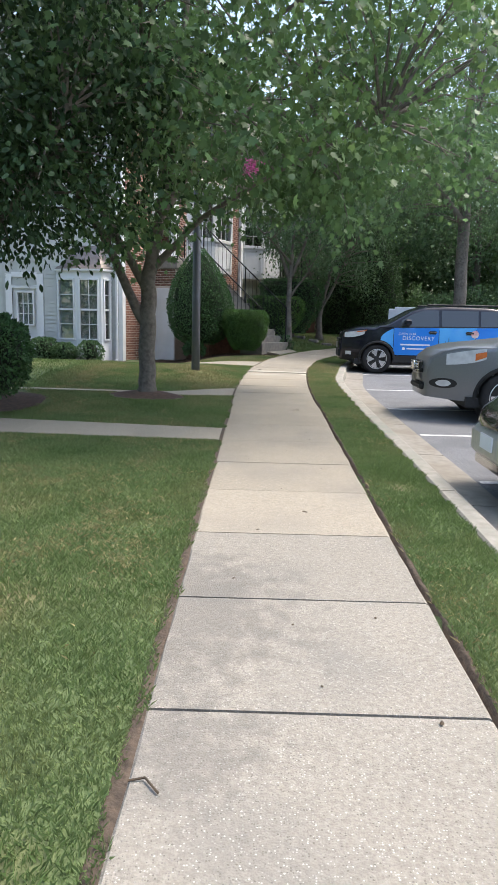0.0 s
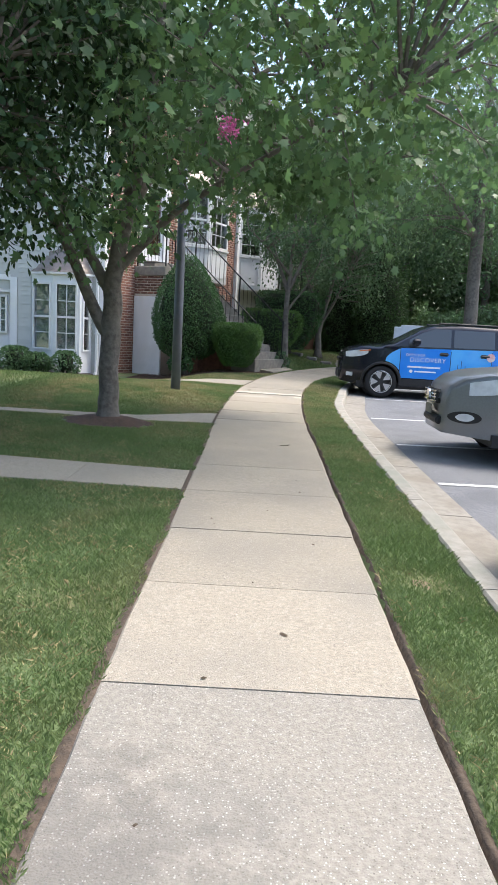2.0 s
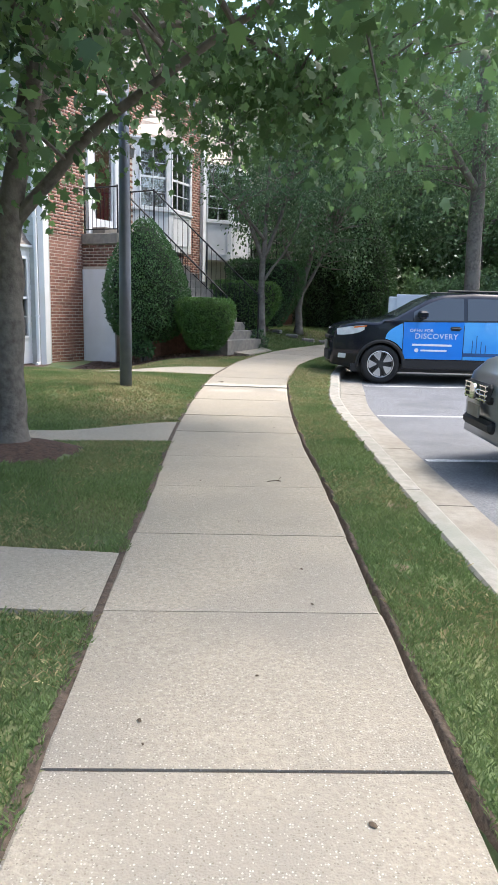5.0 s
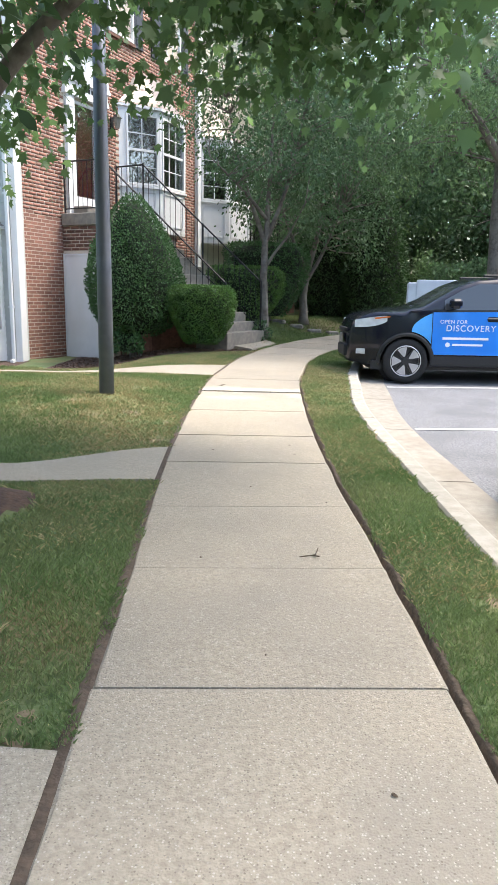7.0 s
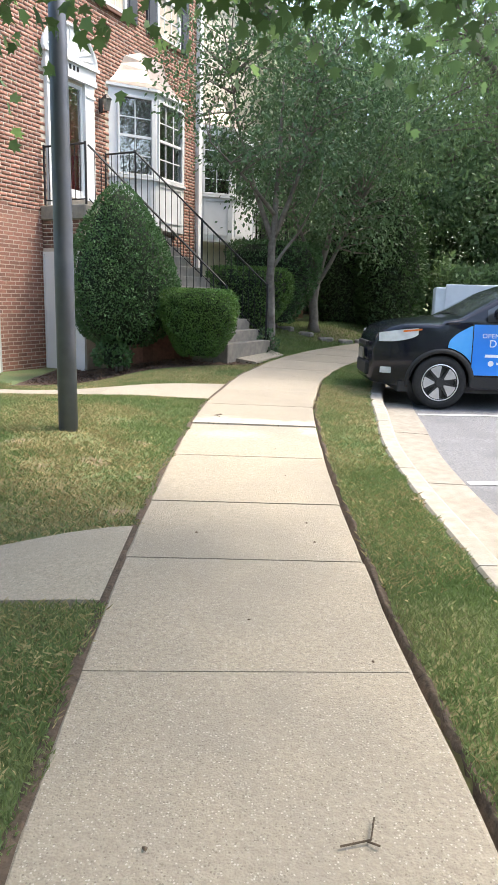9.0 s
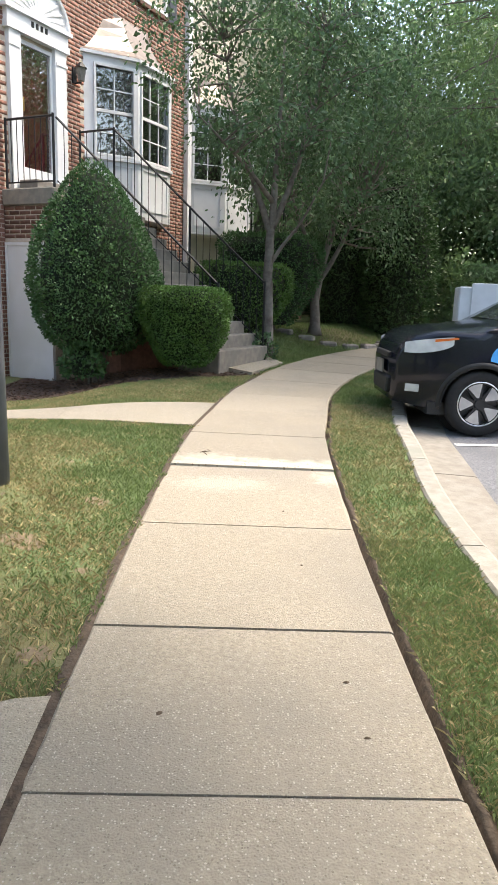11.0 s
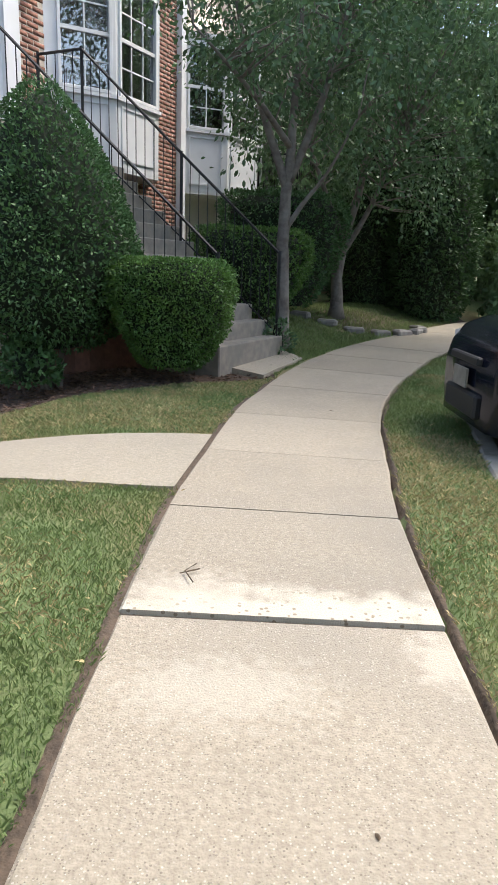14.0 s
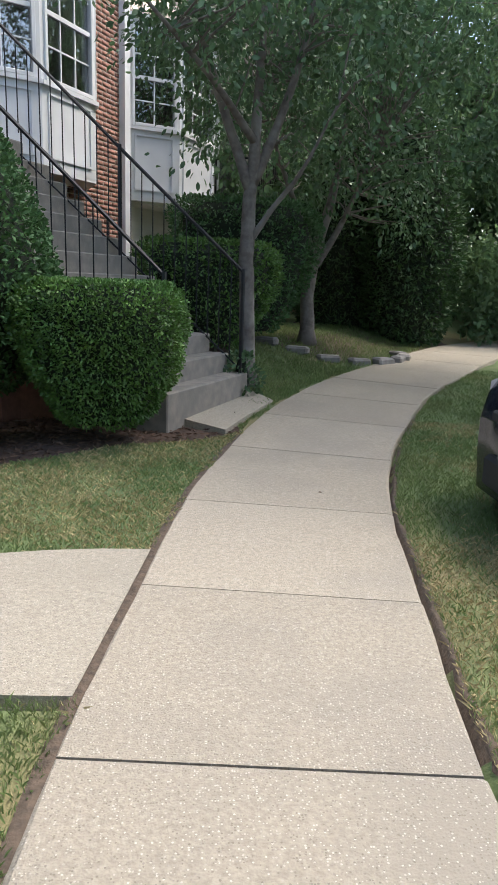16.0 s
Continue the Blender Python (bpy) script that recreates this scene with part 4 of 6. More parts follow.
part("brick_base", boxes((8.56, -0.94, 0.1, 10.14, -0.004, 2.78)), M_BRICKD, stoop2)
railing("stair_railing", [(8.55, -0.06, 4.0), (8.55, -0.97, 4.0)], lambda p: 3.02, "black iron landing railing of the cream house", [(8.55, -0.06, 4.0), (8.55, -0.97, 4.0)])
railing("stair_railing", [(8.55, -0.97, 4.0), (10.15, -0.97, 4.0)], lambda p: 3.02, "black iron landing railing of the cream house", [(10.15, -0.97, 4.0)])

# sided house beside the brick one: its front faces the lawn
SIDE = Matrix.Translation((-4.42, 19.05, 0)) @ pose(0, 0, 0, 0, 0, 0)
sided_house = thing("sided_house", SIDE, "pale grey sided townhouse with a white bay window", "townhouse")
for dims in ((-7, 0, -0.3, -2.95, 0.3, 9.0), (-2.25, 0, -0.3, -1.7, 0.3, 9.0), (-2.95, 0, 2.2, -2.25, 0.3, 9.0), (-1.7, 0, 2.6, -0.15, 0.3, 9.0), (-0.15, 0, -0.3, 0.1, 0.3, 9.0), (-0.2, 0.3, -0.3, 0.1, 1.2, 9.0), (-7, 0.3, -0.3, -6.7, 9, 9.0), (-6.7, 8.7, -0.3, 0, 9, 9.0)):
    part("wall_section", boxes(dims), M_SIDING, sided_house)
siding(sided_house, -7, 0.1, 0.2, 9.0, 0.0, M_SIDING, holes=[(-3.2, -2.05, 0.2, 2.75), (-1.72, -0.2, 0.2, 2.7)])
part("corner_board", boxes((0.0, -0.035, 0.0, 0.11, -0.021, 9.0), (0.1, -0.02, 0, 0.115, 0.3, 9.0)), M_WHITE, sided_house)
# flat near-black sheet: darkness behind these windows is its colour
part("room_shade", boxes((-6.5, 1.5, 0.0, -0.3, 1.55, 3.0)), M_SHADE, sided_house)
part("front_door", boxes((-2.95, 0.05, 0.25, -2.25, 0.09, 2.12)), M_WHITE, sided_house, "white panelled door with a glazed upper half")
window_unit(sided_house, 0.42, 0.85, 3, 3, pose(-2.80, 0.0, 1.15), 0.04, split=False)
sur = part("door_surround", boxes((-2.95, -0.04, 2.42, -2.25, 0.03, 2.55)), M_WHITE, sided_house)
part("pilaster", boxes((-3.12, -0.04, 0.2, -2.95, 0.03, 2.5)), M_WHITE, sur)
part("pilaster", boxes((-2.25, -0.04, 0.2, -2.08, 0.03, 2.5)), M_WHITE, sur)
part("transom_bar", boxes((-2.95, -0.03, 2.12, -2.25, 0.03, 2.2)), M_WHITE, sur)
window_unit(sided_house, 0.7, 0.22, 4, 1, pose(-2.95, 0.0, 2.2), 0.01, split=False)
bay(sided_house, -1.72, 0.32, -1.08, -0.40, -0.18, 0.25, 2.60, 0.80, 2.36, 3.25, cols=2, rows=4, curtain=M_CURTAIN, curtain2=M_CURTAIN)
window_unit(sided_house, 0.8, 1.3, 3, 4, pose(-1.4, -0.02, 4.2))
window_unit(sided_house, 0.8, 1.3, 3, 4, pose(-3.4, -0.02, 4.2))
spout = thing("downspout", SIDE, "white metal downspout at the house corner", "downspout")
part("pipe", boxes((-0.075, -0.10, 0.25, -0.01, -0.03, 8.9), bevel=0.01), M_WHITE, spout)
part("elbow", boxes((-0.075, -0.22, 0.18, -0.01, -0.03, 0.25), bevel=0.01), M_WHITE, spout)
for z in (1.2, 3.2, 5.2):
    part("strap", boxes((-0.09, -0.105, z, 0.005, -0.02, z + 0.03)), M_WHITE, spout)

# ---- plants ----
LOBED = np.array([(0, 0, 0), (0.16, 0.10, 0), (0.48, 0.22, -0.03), (0.27, 0.42, 0.02), (0.40, 0.72, -0.05), (0.14, 0.62, 0.01), (0, 1.0, -0.08), (-0.14, 0.62, 0.01), (-0.40, 0.72, -0.05), (-0.27, 0.42, 0.02), (-0.48, 0.22, -0.03), (-0.16, 0.10, 0)])
LOBED_F = np.array([(0, 1, 5), (1, 3, 5), (1, 2, 3), (3, 4, 5), (0, 5, 7), (5, 6, 7), (0, 7, 11), (7, 9, 11), (9, 10, 11), (7, 8, 9)])
OVAL = np.array([(0, 0, 0), (0.22, 0.35, 0.05), (0.2, 0.7, 0.04), (0, 1.0, -0.06), (-0.2, 0.7, 0.04), (-0.22, 0.35, 0.05)])
OVAL_F = np.array([(0, 1, 5), (1, 2, 4), (1, 4, 5), (2, 3, 4)])
SLIM = np.array([(0, 0, 0), (0.13, 0.5, 0.03), (0, 1.0, -0.05), (-0.13, 0.5, 0.03)])
SLIM_F = np.array([(0, 1, 2), (0, 2, 3)])

def leaf_arrays(P, D, size, tmpl, tf, rng):
    """Leaves at points P pointing along D, with random roll and size."""
    n = len(P)
    D = D / np.maximum(np.linalg.norm(D, axis=1, keepdims=True), 1e-6)
    R = rng.normal(size=(n, 3))
    X = np.cross(D, R)
    X /= np.maximum(np.linalg.norm(X, axis=1, keepdims=True), 1e-6)
    Z = np.cross(X, D)
    s = (size * rng.uniform(0.65, 1.25, n))[:, None, None]
    V = P[:, None, :] + s * (tmpl[None, :, 0:1] * X[:, None, :] + tmpl[None, :, 1:2] * D[:, None, :] + tmpl[None, :, 2:3] * Z[:, None, :])
    k = len(tmpl)
    F = (np.arange(n) * k)[:, None, None] + tf[None]
    return V.reshape(-1, 3), F.reshape(-1, 3)

def clumps(rng, n, centre, radii, low, hollow=0.45, keep=None):
    """Clump centres inside an uneven ellipsoid, sparse in its middle, none under low(x, y)."""
    out = []
    c, r = np.array(centre), np.array(radii)
    while len(out) < n:
        q = rng.normal(size=3)
        q /= np.linalg.norm(q)
        lump = 1 + 0.22 * noise.noise(Vector(q * 2.2) + Vector(centre))
        rad = (hollow + (1 - hollow) * rng.random() ** 0.6) * lump
        p = c + q * rad * r
        if p[2] < low(p[0], p[1]) or (keep and not keep(p)):
            continue
        out.append(p)
    return np.array(out)

def crown_mesh(name, parent, C, per, spread, size, tmpl, tf, material, seed, droop=0.6, centre=None, label=""):
    rng = np.random.default_rng(seed)
    n = len(C) * per
    base = np.repeat(C, per, axis=0)
    off = rng.normal(size=(n, 3)) * np.array([spread, spread, spread * 0.7])
    P = base + off
    D = off * 0.8 + rng.normal(size=(n, 3)) * spread * 0.8 + np.array([0, 0, -droop * spread * 1.6])
    V, F = leaf_arrays(P, D, size, tmpl, tf, rng)
    return mesh_np(name, V, F, material, parent, label)

def twigs(parent, limbs, C, seed, r0=0.02, share=1.0):
    """Thin branches from the nearest limb point to each clump."""
    rng = np.random.default_rng(seed)
    pts = np.array([p for l in limbs for p in l])
    bm = bmesh.new()
    for c in C:
        if rng.random() > share:
            continue
        w = np.linalg.norm(pts - c, axis=1) + 0.8 * np.maximum(0, pts[:, 2] - c[2])
        a = pts[np.argmin(w)]
        mid = (a + c) / 2 + rng.normal(size=3) * 0.1 + np.array([0, 0, 0.12])
        d = np.linalg.norm(c - a)
        tube(bm, [a, mid, c], (min(r0 * 1.3, 0.008 + 0.008 * d), r0 * 0.55, r0 * 0.2), 4)
    return tagged(part("twig_growth", bm, M_BARK, parent), "thin twigs among the leaves", kind="stuff")

def tree(name, at, limbs, label, bark, crowns, seed, group="", twig_share=0.6):
    """limbs: lists of (x, y, z, radius); the first is the trunk."""
    t = thing(name, Matrix.Identity(4), label, "tree", group)
    lines = []
    for i, l in enumerate(limbs):
        q = smooth_pts(l, 4)
        if i == 0:   # root flare
            q[0] = q[0] * np.array([1, 1, 1, 1.45]) + np.array([0, 0, -0.06, 0])
        rng = random.Random(seed + i)
        q = [v + np.array([rng.uniform(-1, 1) * v[3] * 0.12, rng.uniform(-1, 1) * v[3] * 0.12, 0, 0]) for v in q]
        bm = tube(bmesh.new(), [v[:3] for v in q], [max(v[3], 0.004) for v in q], 12 if i == 0 else 8)
        part("trunk" if i == 0 else "limb", bm, bark, t, smooth=True)
        lines.append([v[:3] for v in q])
    allc = []
    for C, per, spread, size, tmpl, tf, material, droop in crowns:
        crown_mesh("crown", t, C, per, spread, size, tmpl, tf, material, seed + 7, droop)
        allc.append(C)
    twigs(t, lines[1:] or lines, np.concatenate(allc), seed, share=twig_share)
    return t

# lawn maple
rng = np.random.default_rng(5)
tz = 0.30
limbs1 = [
    [(-1.87, 9.8, tz, 0.13), (-1.87, 9.8, 0.75, 0.115), (-1.86, 9.8, 1.45, 0.115), (-1.84, 9.8, 2.0, 0.10), (-1.72, 9.8, 2.6, 0.085), (-1.55, 9.9, 3.6, 0.08), (-1.4, 10.0, 5.2, 0.05), (-1.3, 10.1, 7.2, 0.02)],
    [(-1.90, 9.8, 1.30, 0.08), (-2.12, 9.75, 1.72, 0.068), (-2.36, 9.65, 2.3, 0.058), (-2.75, 9.5, 3.0, 0.055), (-3.5, 9.2, 4.2, 0.035), (-4.2, 8.8, 5.4, 0.015)],
    [(-1.87, 9.8, 1.75, 0.072), (-2.13, 9.85, 2.2, 0.062), (-2.42, 9.95, 2.65, 0.055), (-2.95, 10.3, 3.8, 0.045), (-3.5, 10.8, 5.4, 0.02)],
    [(-1.80, 9.8, 2.05, 0.06), (-1.52, 9.75, 2.32, 0.05), (-1.17, 9.65, 2.66, 0.042), (-0.65, 9.4, 2.95, 0.033), (0.1, 9.0, 3.3, 0.024), (1.1, 8.6, 3.7, 0.012)],
    [(-1.70, 9.8, 2.7, 0.06), (-1.35, 10.2, 3.4, 0.05), (-0.6, 10.8, 4.4, 0.035), (0.5, 11.4, 5.2, 0.015)],
    [(-1.35, 10.2, 3.4, 0.04), (-0.7, 10.7, 3.8, 0.03), (0.1, 11.2, 3.8, 0.018), (0.7, 11.6, 3.45, 0.008)],
    [(-1.55, 9.9, 3.5, 0.045), (-1.8, 10.8, 3.9, 0.032), (-2.1, 11.9, 3.9, 0.02), (-2.35, 12.9, 3.5, 0.008)],
    [(-1.6, 9.85, 3.2, 0.05), (-1.7, 9.1, 3.9, 0.04), (-1.6, 8.0, 4.9, 0.025), (-1.3, 7.0, 5.6, 0.012)],
    [(-1.5, 9.9, 3.9, 0.045), (-0.8, 9.7, 4.7, 0.035), (0.4, 9.6, 5.6, 0.02), (1.4, 9.5, 6.2, 0.01)],
]
def low1(x, y):
    edge = 2.55 + 0.25 * math.sin(x * 2.1 + y)
    return edge - 0.35 * max(0.0, min(1.0, (-x - 2.2) / 1.2)) + 0.4 * max(0.0, min(1, (y - 10.5) / 2))
C1 = clumps(rng, 325, (-0.7, 9.6, 4.9), (3.9, 3.4, 3.1), low1, 0.35)
C1 = C1[~((C1[:, 0] > -1.0) & (C1[:, 0] < 1.6) & (C1[:, 1] > 8.9) & (C1[:, 2] < 3.2))]
hang = np.stack([rng.uniform(-1.1, 1.1, 44), rng.uniform(11.0, 11.9, 44), rng.uniform(2.75, 3.9, 44)], -1)
hang = hang[hang[:, 2] > 3.5 - 0.65 * sm(-0.1, 0.5, hang[:, 0])]
side_ = np.stack([rng.uniform(-2.9, -2.3, 6), rng.uniform(12.4, 13.2, 6), rng.uniform(2.75, 3.9, 6)], -1)
C1 = np.concatenate([C1, hang, side_, np.array([(-0.2, 6.9, 3.05), (-0.6, 7.1, 3.2), (0.2, 7.1, 3.15), (0.5, 7.4, 3.1)])])
tree("maple_tree", None, limbs1, "young maple with forked grey trunk and broad green crown", M_BARK, [(C1, 82, 0.31, 0.108, LOBED, LOBED_F, M_LEAF, 0.8)], 21)

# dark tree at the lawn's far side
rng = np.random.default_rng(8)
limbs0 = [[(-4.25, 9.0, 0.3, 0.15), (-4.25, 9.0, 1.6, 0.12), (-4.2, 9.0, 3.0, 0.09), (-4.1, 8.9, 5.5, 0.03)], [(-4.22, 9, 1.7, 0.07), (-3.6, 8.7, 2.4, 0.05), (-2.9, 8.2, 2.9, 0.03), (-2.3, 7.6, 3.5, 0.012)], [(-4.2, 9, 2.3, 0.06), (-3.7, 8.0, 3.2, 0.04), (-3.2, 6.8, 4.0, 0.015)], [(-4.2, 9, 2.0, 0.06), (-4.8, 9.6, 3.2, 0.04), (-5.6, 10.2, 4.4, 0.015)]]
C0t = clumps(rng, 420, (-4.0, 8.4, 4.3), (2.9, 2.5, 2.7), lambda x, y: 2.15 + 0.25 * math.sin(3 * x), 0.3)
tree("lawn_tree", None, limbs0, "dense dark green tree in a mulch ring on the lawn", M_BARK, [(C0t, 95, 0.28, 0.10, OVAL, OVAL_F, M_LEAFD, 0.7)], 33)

# small multi-stemmed tree beside the stairs
rng = np.random.default_rng(9)
z2 = 0.62
limbs2 = [
    [(0.30, 21.5, z2, 0.10), (0.26, 21.5, 1.4, 0.085), (0.24, 21.5, 2.1, 0.08), (0.28, 21.5, 2.9, 0.065), (0.33, 21.5, 4.0, 0.04), (0.38, 21.5, 5.6, 0.02)],
    [(0.26, 21.5, 2.1, 0.04), (0.45, 21.4, 2.4, 0.03), (0.75, 21.2, 2.8, 0.02), (1.05, 21.0, 3.4, 0.01)],
    [(0.27, 21.5, 2.6, 0.06), (0.0, 21.45, 3.3, 0.05), (-0.35, 21.4, 4.3, 0.03), (-0.6, 21.3, 5.5, 0.012)],
    [(0.28, 21.5, 2.7, 0.06), (0.6, 21.6, 3.5, 0.045), (0.9, 21.7, 4.6, 0.03), (1.1, 21.8, 5.8, 0.012)],
    [(0.3, 21.5, 3.1, 0.045), (-0.2, 21.0, 3.6, 0.03), (-0.9, 20.6, 4.2, 0.012)],
]
C2 = clumps(rng, 205, (0.15, 21.4, 4.9), (2.4, 1.6, 2.1), lambda x, y: 3.25 + 0.3 * math.sin(4 * x) - 0.5 * (x > 0.9), 0.3, keep=lambda p: p[0] > -0.45 - 0.85 * max(0.0, p[2] - 3.7))
tree("crape_myrtle", None, limbs2, "slender multi-stemmed tree with pale bark by the stairs", M_BARK2, [(C2, 62, 0.22, 0.085, OVAL, OVAL_F, M_LEAF2, 0.6)], 41)

# smaller leaning tree in a stone-edged bed
rng = np.random.default_rng(10)
limbs3 = [[(1.40, 24.5, 0.85, 0.12), (1.36, 24.5, 1.5, 0.10), (1.45, 24.5, 2.2, 0.085), (1.7, 24.6, 3.2, 0.06), (1.9, 24.7, 5.0, 0.02)], [(1.4, 24.5, 1.9, 0.06), (1.75, 24.4, 2.5, 0.045), (2.2, 24.3, 3.6, 0.015)], [(1.45, 24.5, 2.1, 0.05), (1.0, 24.3, 3.0, 0.04), (0.5, 24.1, 4.2, 0.012)]]
C3 = clumps(rng, 190, (1.7, 24.6, 4.6), (2.2, 2.0, 2.6), lambda x, y: 2.5 + 0.3 * math.sin(4 * x), 0.2)
tree("garden_tree", None, limbs3, "leaning dark tree in a stone-edged mulch bed", M_BARK, [(C3, 70, 0.26, 0.09, OVAL, OVAL_F, M_LEAF2, 0.6)], 43)

# big tree beyond the parked cars
rng = np.random.default_rng(12)
limbsR = [[(5.6, 22.4, 0.5, 0.22), (5.6, 22.4, 2.5, 0.19), (5.55, 22.4, 5, 0.17), (5.5, 22.4, 8, 0.12), (5.4, 22.4, 12, 0.03)], [(5.55, 22.4, 4.5, 0.1), (4.5, 21.5, 5.4, 0.07), (3.2, 20.4, 6.2, 0.03)], [(5.55, 22.4, 5.2, 0.1), (6.6, 21.6, 6.2, 0.06), (8, 20.8, 7, 0.02)], [(5.55, 22.4, 6, 0.09), (4.4, 23.2, 7.2, 0.05), (3, 24, 8.2, 0.02)], [(5.5, 22.4, 5.6, 0.08), (5.2, 20.8, 6.6, 0.05), (5.0, 19.2, 7.2, 0.02)]]
CR = clumps(rng, 330, (5.3, 21.9, 7.8), (4.6, 3.9, 4.4), lambda x, y: 4.4 + 0.5 * math.sin(1.7 * x) - 0.25 * max(0, 21 - y), 0.35)
tree("willow_oak", None, limbsR, "tall oak with straight dark trunk and feathery foliage", M_BARK, [(CR, 150, 0.42, 0.13, SLIM, SLIM_F, M_LEAF3, 0.5)], 51)

# woods and tall shrubs behind
def far_tree(name, x, y, h, r, seed, base=1.0, material=M_LEAF3, label="tall leafy tree in the woods behind the houses", n=120, per=80, size=0.2, low=1.5):
    rng = np.random.default_rng(seed)
    lim = [[(x, y, base - 0.3, 0.2), (x + 0.1, y, base + h * 0.3, 0.15), (x, y + 0.1, base + h * 0.6, 0.09), (x, y, base + h * 0.92, 0.03)], [(x, y, base + h * 0.35, 0.08), (x + r * 0.5, y - r * 0.2, base + h * 0.55, 0.02)], [(x, y, base + h * 0.4, 0.08), (x - r * 0.5, y - r * 0.3, base + h * 0.6, 0.02)]]
    C = clumps(rng, n, (x, y, base + h * 0.56), (r, r, h * 0.5), lambda a, b: base + low, 0.3)
    return tree(name, None, lim, label, M_BARK, [(C, per, 0.42, size, OVAL, OVAL_F, material, 0.5)], seed, "woods", 0.3)
for k, (x, y, h, r) in enumerate([(1.0, 29.5, 8.5, 2.6), (4.6, 31.5, 9, 3.0), (8.2, 30.5, 10, 3.2), (11.5, 28.5, 10, 3.4), (17.5, 30, 11, 3.8), (6.2, 36, 12, 4), (11, 36, 12, 4), (17, 33, 13, 4.5), (2, 38, 12, 4), (20, 19, 11, 4), (22, 11, 11, 4), (-2.5, 40, 13, 4.5)]):
    far_tree("woodland_tree", x, y, h, r, 100 + k, base=float(plane(y)), n=130 if k < 5 else 90, per=95 if k < 5 else 80, size=0.17 if k < 5 else 0.26, low=0.6)

def leaf_shell(name, m_at, pts_fn, n, size, tmpl, tf, material, seed, parent, out=0.7):
    rng = np.random.default_rng(seed)
    P, Nn = pts_fn(rng, n)
    D = Nn * out + rng.normal(size=P.shape) * 0.6
    V, F = leaf_arrays(P, D, size, tmpl, tf, rng)
    return mesh_np(name, V, F, material, parent)

def cone_profile(t):
    """Radius share of an egg-shaped shrub at height share t."""
    return np.interp(t, [0, 0.06, 0.2, 0.35, 0.5, 0.65, 0.8, 0.92, 0.98, 1.0], [0.42, 0.72, 0.96, 1.0, 0.94, 0.79, 0.57, 0.34, 0.18, 0.04])

def shrub(name, x, y, z0, h, r, label, profile, n, size, material, seed, tmpl=OVAL, tf=OVAL_F, squash=1.0, stem=True, turn=0.0, lump=0.06, core=0.86):
    t = thing(name, pose(x, y, z0, 0, 0, turn), label, "shrub")
    if stem:
        bm = bmesh.new()
        for k in range(4):
            a = k * 1.7 + seed
            tube(bm, [(0.08 * math.cos(a), 0.08 * math.sin(a), -0.45), (0.12 * math.cos(a), 0.12 * math.sin(a), 0.0), (0.3 * r * math.cos(a), 0.3 * r * math.sin(a), h * 0.4)], (0.04, 0.032, 0.012), 6)
        part("stem", bm, M_BARK, t)
    # solid core, coloured as the deep shade between the leaves
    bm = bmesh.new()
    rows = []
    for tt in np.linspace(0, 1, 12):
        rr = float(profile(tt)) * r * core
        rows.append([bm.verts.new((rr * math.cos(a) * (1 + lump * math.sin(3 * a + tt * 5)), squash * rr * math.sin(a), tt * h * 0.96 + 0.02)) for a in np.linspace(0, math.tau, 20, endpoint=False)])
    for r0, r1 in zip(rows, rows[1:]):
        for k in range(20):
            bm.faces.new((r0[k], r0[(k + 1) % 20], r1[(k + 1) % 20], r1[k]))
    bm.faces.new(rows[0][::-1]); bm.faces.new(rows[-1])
    part("inner_shade", bm, M_SHADE, t)
    def pts(rng, n):
        tt = rng.random(n * 3)
        w = profile(tt)
        ok = rng.random(n * 3) < w
        tt = tt[ok][:n]
        extra = rng.random(max(1, n // 3))
        if profile(1.0) > 0.3:
            tt = np.concatenate([tt, np.where(extra < 0.8, 0.99 + 0.02 * rng.random(len(extra)), extra)])
        a = rng.random(len(tt)) * math.tau
        top = tt > 0.985
        rr = profile(tt) * r * (0.93 + 0.12 * rng.random(len(tt)))
        rr = np.where(top, profile(0.97) * r * np.sqrt(rng.random(len(tt))), rr)
        rr = rr * (1 + lump * np.sin(3 * a + tt * 5) + 0.03 * np.sin(9 * a + tt * 21))
        P = np.stack([rr * np.cos(a), squash * rr * np.sin(a), tt * h], -1)
        slope = (profile(np.minimum(tt + 0.03, 1)) - profile(np.maximum(tt - 0.03, 0))) * r / (0.06 * h)
        Nn = np.stack([np.cos(a), np.sin(a), -slope], -1)
        Nn = np.where(top[:, None], np.array([0, 0, 1.0]), Nn)
        Nn /= np.linalg.norm(Nn, axis=1, keepdims=True)
        return P, Nn
    leaf_shell("leaves", None, pts, n, size, tmpl, tf, material, seed, t)
    return t

shrub("cone_shrub", -2.22, 19.2, 0.74, 2.52, 0.86, "clipped egg-shaped holly shrub in front of the stoop", cone_profile, 24000, 0.046, M_HOLLY, 3)
hedge_profile = lambda t: np.interp(t, [0, 0.1, 0.4, 0.7, 0.86, 0.94, 1.0], [0.42, 0.60, 0.86, 0.99, 1.0, 0.95, 0.82])
shrub("clipped_hedge", -0.95, 19.05, 0.60, 1.05, 0.62, "low clipped bright green hedge beside the steps", hedge_profile, 24000, 0.03, M_HEDGE, 4, squash=0.85, lump=0.05, stem=False)
shrub("clipped_hedge", -0.15, 22.75, 0.9, 1.25, 0.95, "clipped green hedge behind the stair rail", hedge_profile, 9000, 0.05, M_HEDGE, 5, squash=0.7, turn=35)
shrub("clipped_hedge", 0.35, 23.9, 1.0, 1.75, 1.1, "taller dark clipped hedge by the stairs", hedge_profile, 9000, 0.055, M_HOLLY, 6, squash=0.8, turn=35)
